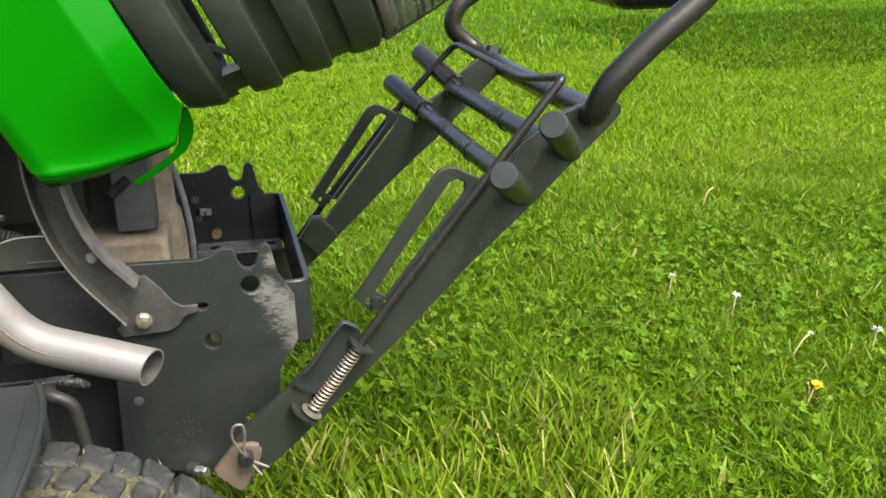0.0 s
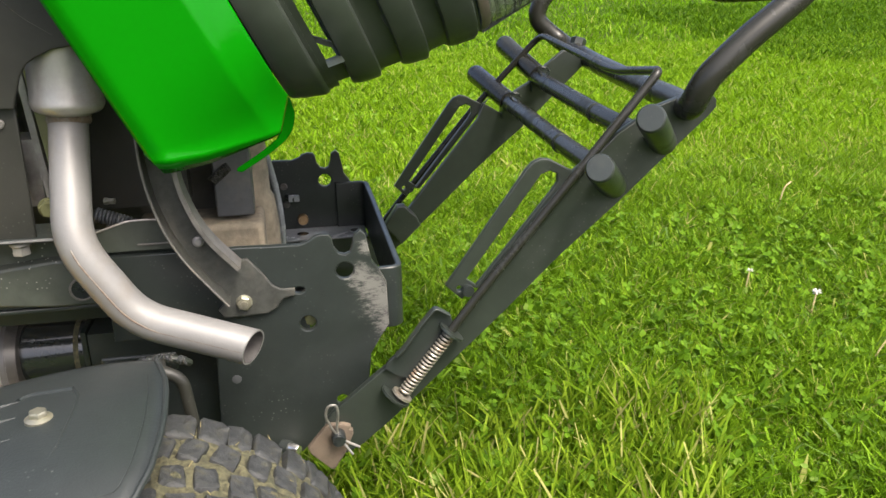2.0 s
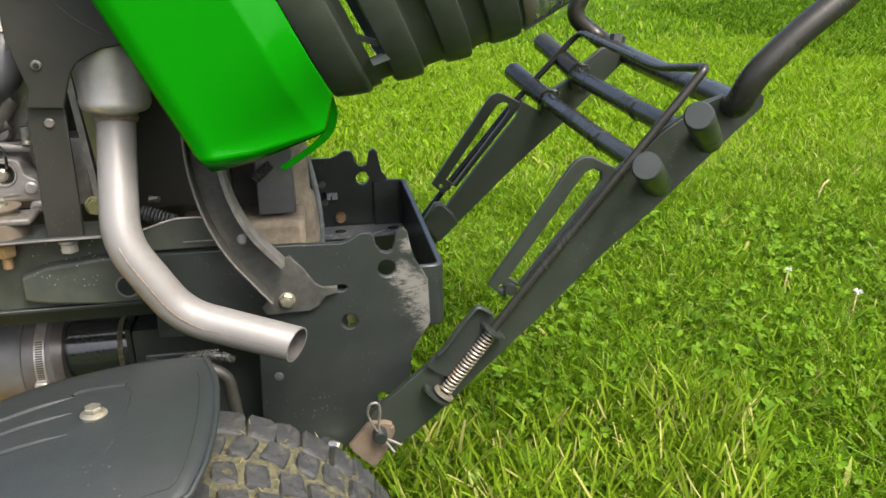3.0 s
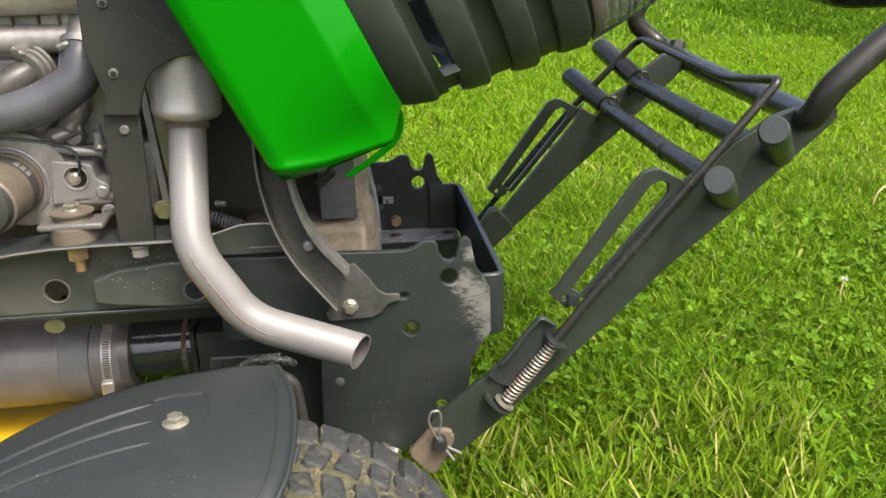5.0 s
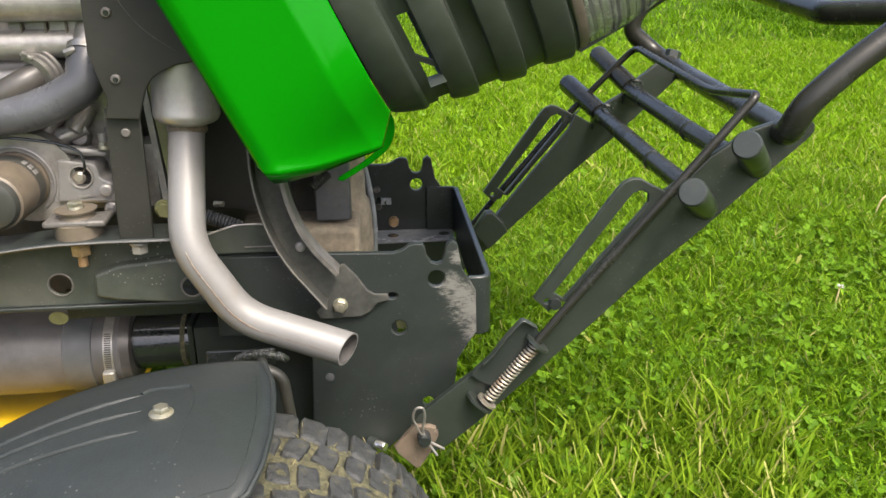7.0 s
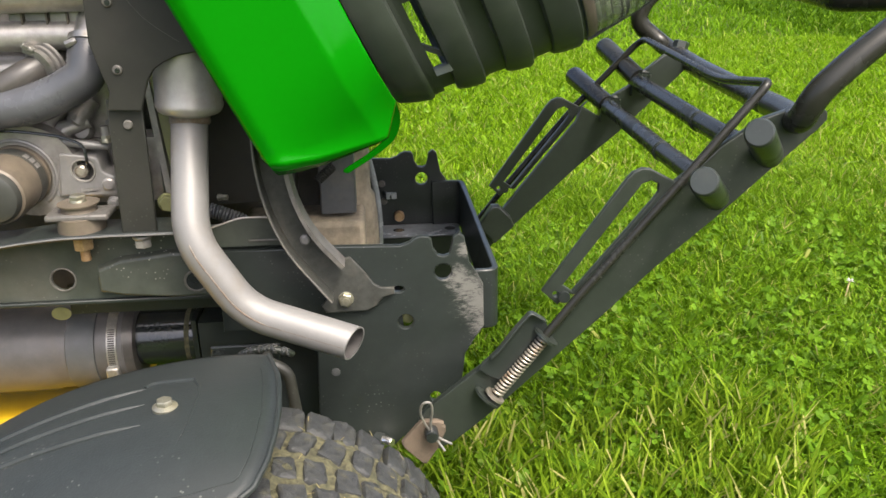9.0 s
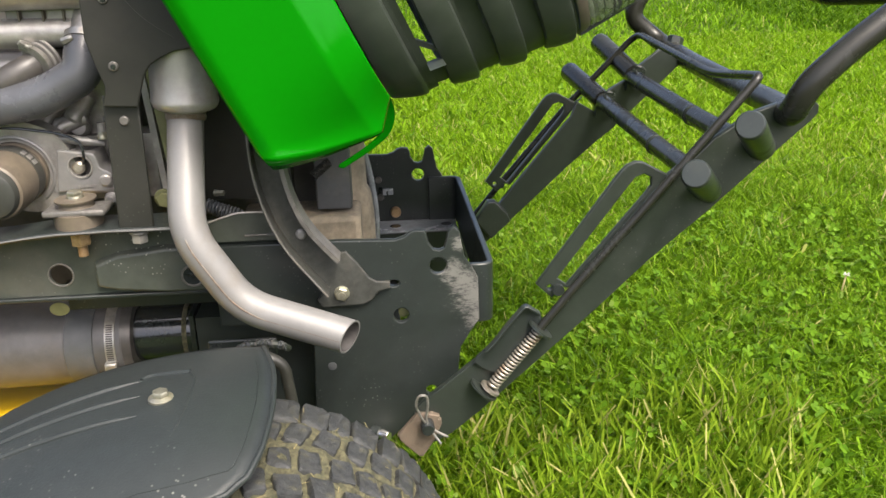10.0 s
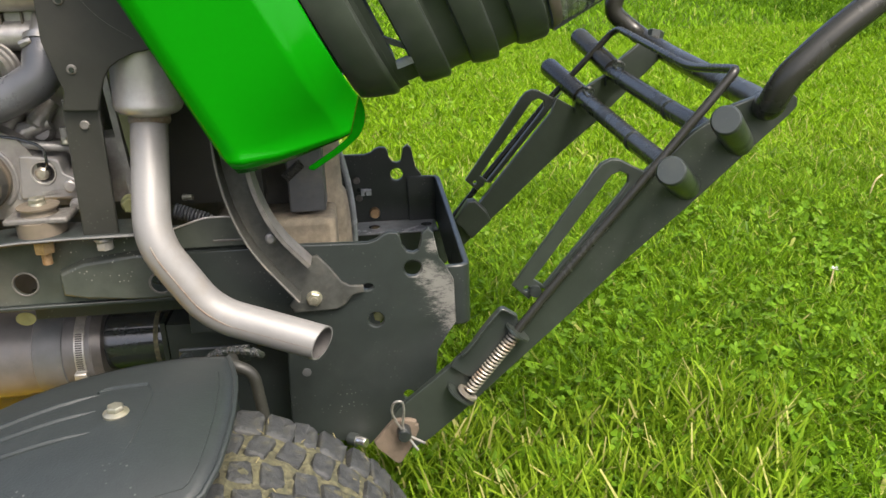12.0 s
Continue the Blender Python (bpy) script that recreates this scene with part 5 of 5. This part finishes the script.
slot_hole = [(0.1255, 0.346), (0.190, 0.4345), (0.196, 0.4425), (0.204, 0.4455), (0.211, 0.442), (0.2115, 0.434), (0.206, 0.426), (0.135, 0.339)]
paired(plate("slotted_bracket", slot_loop, [slot_hole, circle(0.1185, 0.3375, 0.0026, 10)], 0.6665, 0.6725, BLACK, hitch, "black bracket with a long slot"))
paired(part("bracket_bush", lathe([(0, 0.0055), (0.010, 0.0055)], (0.1265, 0.6715, 0.3355), (0, -1, 0), 18), FRAME_BLACK, hitch))
lo, hi = Vector((0.060, 0.647, 0.245)), Vector((0.1045, 0.647, 0.3005))
way = (hi - lo).normalized()
guard_edge = rounded([(0.0430, 0.653, 0.2700), (0.0470, 0.653, 0.2765), (0.0612, 0.653, 0.2892), (0.0765, 0.653, 0.3108), (0.092, 0.653, 0.3285), (0.1060, 0.653, 0.3190)], [0, 0.002, 0.012, 0.01, 0.004, 0], 5)
paired(plate("spring_guard", [(q.x, q.z) for q in guard_edge] + [(0.112, 0.3030), (0.092, 0.2720), (0.070, 0.2530), (0.052, 0.2620)], [], 0.6515, 0.6555, FRAME_BLACK, hitch, "black pressed spring guard"))
paired(soften(part("spring_guard_lip", strip([q + Vector((0, -0.004, 0)) for q in guard_edge[7:]], (0, 0.008, 0), 0.0022), BLACK, hitch), 0.0008))
for q, mat, nm in ((lo - way * 0.004, BRIGHT, "spring_washer"), (hi + way * 0.002, BLACK, "end_plate")):
    paired(part(nm, lathe([(0, 0.0105 if mat is BRIGHT else 0.013), (0.0025, 0.0105 if mat is BRIGHT else 0.013)], q, way, 22), mat, hitch))
paired(part("end_plate", lathe([(0, 0.015), (0.0025, 0.015)], lo - way * 0.009 + Vector((-0.003, 0.002, 0.002)), way, 18), BLACK, hitch))
paired(part("spring", helix(lo, hi, 0.0052, 0.00125, 19), BRIGHT, hitch, "bright coil spring"))
CLX, CLZ = -0.004, 0.006
clevis_outline = [(-0.0329, 0.195), (-0.0300, 0.188), (-0.0125, 0.1695), (-0.0085, 0.1690), (0.0021, 0.1853), (0.0107, 0.2050), (0.0105, 0.2095), (0.0075, 0.2105), (0.0088, 0.2138), (0.0030, 0.2165), (-0.0128, 0.2176), (-0.0180, 0.2125)]
paired(plate("clevis_plate", clevis_outline, [], 0.6485, 0.6555, RUST, hitch, "rusty bare steel clevis plate"))
paired(part("clevis_pin", lathe([(0, 0.0068), (0.012, 0.0068), (0.0145, 0.0055)], (-0.0037, 0.650, 0.2070), (0, -1, 0), 20), GLASSY, hitch, "dark steel clevis pin"))
clip_y = 0.6405
paired(part("hairpin_clip", sweep([q + Vector((CLX - 0.0005, 0, CLZ + 0.0075)) for q in rounded([(0.020, clip_y - 0.003, 0.184), (0.006, clip_y, 0.191), (-0.004, clip_y, 0.203), (-0.0105, clip_y - 0.001, 0.220), (-0.0075, clip_y - 0.002, 0.231), (0.0005, clip_y - 0.002, 0.2315), (0.002, clip_y - 0.001, 0.221), (-0.001, clip_y, 0.203), (0.004, clip_y + 0.001, 0.190), (0.013, clip_y - 0.003, 0.177)], 0.006)], 0.00125, 8), CLIP, hitch, "bent wire hairpin clip"))
for name_, (ex, ez), (bx, bz) in (("peg", (0.221, 0.466), (0.264, 0.429)), ("peg", (0.263, 0.505), (0.310, 0.467))):
    e, b = Vector((ex, 0.590, ez)), Vector((bx, 0.662, bz))
    d = (b - e)
    paired(part(name_, lathe([(0, 0.0108), (0.0012, 0.0120), (0.003, 0.0125), (d.length, 0.0125)], e, d, 28), BLACK, hitch, "short round black peg"))
for ob in near_parts:
    if ob is arm or ob.name.startswith(("peg", "spring", "end_plate", "bracket_foot")):
        continue
    c = ob.copy()
    c.matrix_basis = Matrix.Translation((0, 2 * HC, 0)) @ Matrix.Diagonal((1, -1, 1, 1))
    scene.collection.objects.link(c)
plate("spring_guard", [(0.086, 0.2980), (0.1036, 0.3242), (0.1135, 0.3245), (0.1290, 0.3080), (0.1340, 0.2960), (0.1080, 0.2720)], [], 0.984, 0.999, BLACK, hitch, "scuffed black spring guard", 0.002)
far_low = [(-0.016, 0.206), (-0.012, 0.190), (0.004, 0.180), (0.021, 0.189), (0.050, 0.213), (0.078, 0.239), (0.160, 0.314), (0.212, 0.363), (0.249, 0.395), (0.271, 0.4125), (0.321, 0.460), (0.348, 0.4855), (0.357, 0.494)]
far_high = [(0.358, 0.499), (0.346, 0.5060), (0.333, 0.5120), (0.327, 0.5120), (0.297, 0.4890), (0.286, 0.4757), (0.270, 0.467), (0.259, 0.460), (0.247, 0.4350), (0.222, 0.450), (0.215, 0.4300), (0.160, 0.364), (0.116, 0.310), (0.100, 0.300), (0.070, 0.286), (0.038, 0.263), (-0.006, 0.227), (-0.014, 0.218)]
far_outline = far_low + far_high
plate("arm", far_outline, [], 1.000, 1.008, BLACK, hitch, "tapered black steel side arm, notched for the cross rods")
for (bx, bz), (ex, ez) in (((0.256, 0.450), (0.2325, 0.4745)), ((0.295, 0.482), (0.2735, 0.513))):
    e, b = Vector((ex, 1.095, ez)), Vector((bx, 1.002, bz))
    part("peg", lathe([(0, 0.0112), (0.001, 0.0124), (0.003, 0.0130), ((b - e).length, 0.0124)], e, b - e, 24), TUBE, hitch, "short round black peg")
    part("saddle", box(bx - 0.010, bx + 0.014, 0.994, 1.012, bz - 0.020, bz - 0.004), BLACK, hitch)
for x, z in ((0.250, 0.4475), (0.287, 0.4775)):
    tb = part("cross_rod", sweep(rounded([(x, 0.662, z - 0.003), (x + 0.003, 0.775, z - 0.004), (x + 0.006, 1.010, z + 0.002)], 0.03), 0.0100, 20), TUBE, hitch, "black round cross rod")
    for y in (0.775, 0.775 + 0.004):
        part("weld_ring", lathe([(0, 0.0100), (0.001, 0.0107), (0.003, 0.0100)], (x + 0.0025, y, z - 0.004), (0, 1, 0), 18), BLACK, tb)
    for y in (1.0, 1.008):
        part("wire_twist", sweep([(x + 0.007 + 0.006 * math.cos(k), y - 0.030 + 0.002 * math.sin(3 * k), z + 0.013 + 0.005 * math.sin(k)) for k in np.linspace(0, 6.0, 14)], 0.0012, 6), BLACK, tb)
handle = [lo - way * 0.010, Vector((0.136, 0.649, 0.341)), Vector((0.221, 0.650, 0.4425)), Vector((0.299, 0.656, 0.533)), Vector((0.304, 0.775, 0.517)), Vector((0.306, 1.030, 0.530)), Vector((0.221, 1.045, 0.438)), Vector((0.136, 1.047, 0.338)), Vector((0.060, 1.048, 0.245))]
part("latch_handle", sweep(rounded(handle, [0, 0.01, 0.01, 0.008, 0.03, 0.02, 0.01, 0.01, 0]), 0.0042, 14), TUBE, hitch, "bent black wire latch handle across both arms")
hoop = [(0.455, 0.640, 0.635), (0.412, 0.632, 0.595), (0.364, 0.630, 0.560), (0.329, 0.630, 0.527), (0.323, 0.640, 0.500), (0.335, 0.690, 0.499), (0.358, 0.85, 0.494), (0.365, 1.0, 0.498), (0.354, 1.080, 0.512), (0.314, 1.085, 0.545), (0.325, 1.085, 0.575), (0.42, 1.10, 0.63)]
part("hoop_tube", sweep(rounded(hoop, [0, 0.02, 0.03, 0.025, 0.02, 0.03, 0.05, 0.05, 0.03, 0.03, 0.03, 0]), 0.0120, 24), TUBE, hitch, "bent black tube hoop in front of the arms")
part("hoop_top", sweep(rounded([(0.458, 0.640, 0.624), (0.440, 0.675, 0.600), (0.402, 0.745, 0.594), (0.436, 1.0, 0.602), (0.42, 1.12, 0.608)], 0.012), 0.0115, 24), TUBE, hitch, "bent black tube top rail")
hex_bolt("tube_bolt", (0.362, 1.045, 0.511), (0.3, 0.2, 1), 0.018, 0.022, 0.012, BLACK, hitch)

# ---------------------------------------------------------------- flowers in the lawn
def flower(x, y, h, mat, name, label, size, bend=0.012):
    z = ground_z(x, y)
    stalk = part(name, sweep(rounded([(x - bend, y + 0.004, z), (x - bend * 0.9, y, z + h * 0.55), (x - bend * 0.3, y, z + h * 0.95), (x, y, z + h)], 0.02), 0.0014, 6), STRAW)
    tagged(stalk, label, "flower", "flowers in the lawn")
    bm = bmesh.new()
    r = random.Random(int(x * 1000))
    for k in range(26):
        a, up = r.uniform(0, 6.283), r.uniform(0.1, 1.0)
        d = Vector((math.cos(a) * (1.1 - up * 0.6), math.sin(a) * (1.1 - up * 0.6), up * 0.7)).normalized()
        s = d.cross(Vector((0, 0, 1))).normalized() * size * 0.16
        c = Vector((x, y, z + h))
        bm.faces.new([bm.verts.new(q) for q in (c, c + d * size * 0.6 + s, c + d * size, c + d * size * 0.6 - s)])
    part("flower_head", bm, mat, stalk)


for fx, fy, fh, bend, size in ((0.765, 1.215, 0.055, 0.004, 0.0075), (0.820, 1.10, 0.060, 0.004, 0.0100), (0.948, 0.92, 0.067, 0.004, 0.0100), (0.841, 0.937, 0.067, 0.030, 0.006)):
    flower(fx, fy, fh, PETAL, "clover_flower", "small white clover flower on a thin dry stalk", size, bend)
flower(0.773, 0.832, 0.047, DANDELION, "dandelion", "small yellow dandelion in the lawn", 0.011)
hook = part("dry_stalk", sweep(rounded([(1.075, 1.61, ground_z(1.075, 1.61)), (1.066, 1.605, 0.085), (1.072, 1.60, 0.118), (1.086, 1.60, 0.128)], 0.02), 0.0020, 6), STRAW)
tagged(hook, "single dry straw-coloured stalk bent over in the lawn", "stalk")
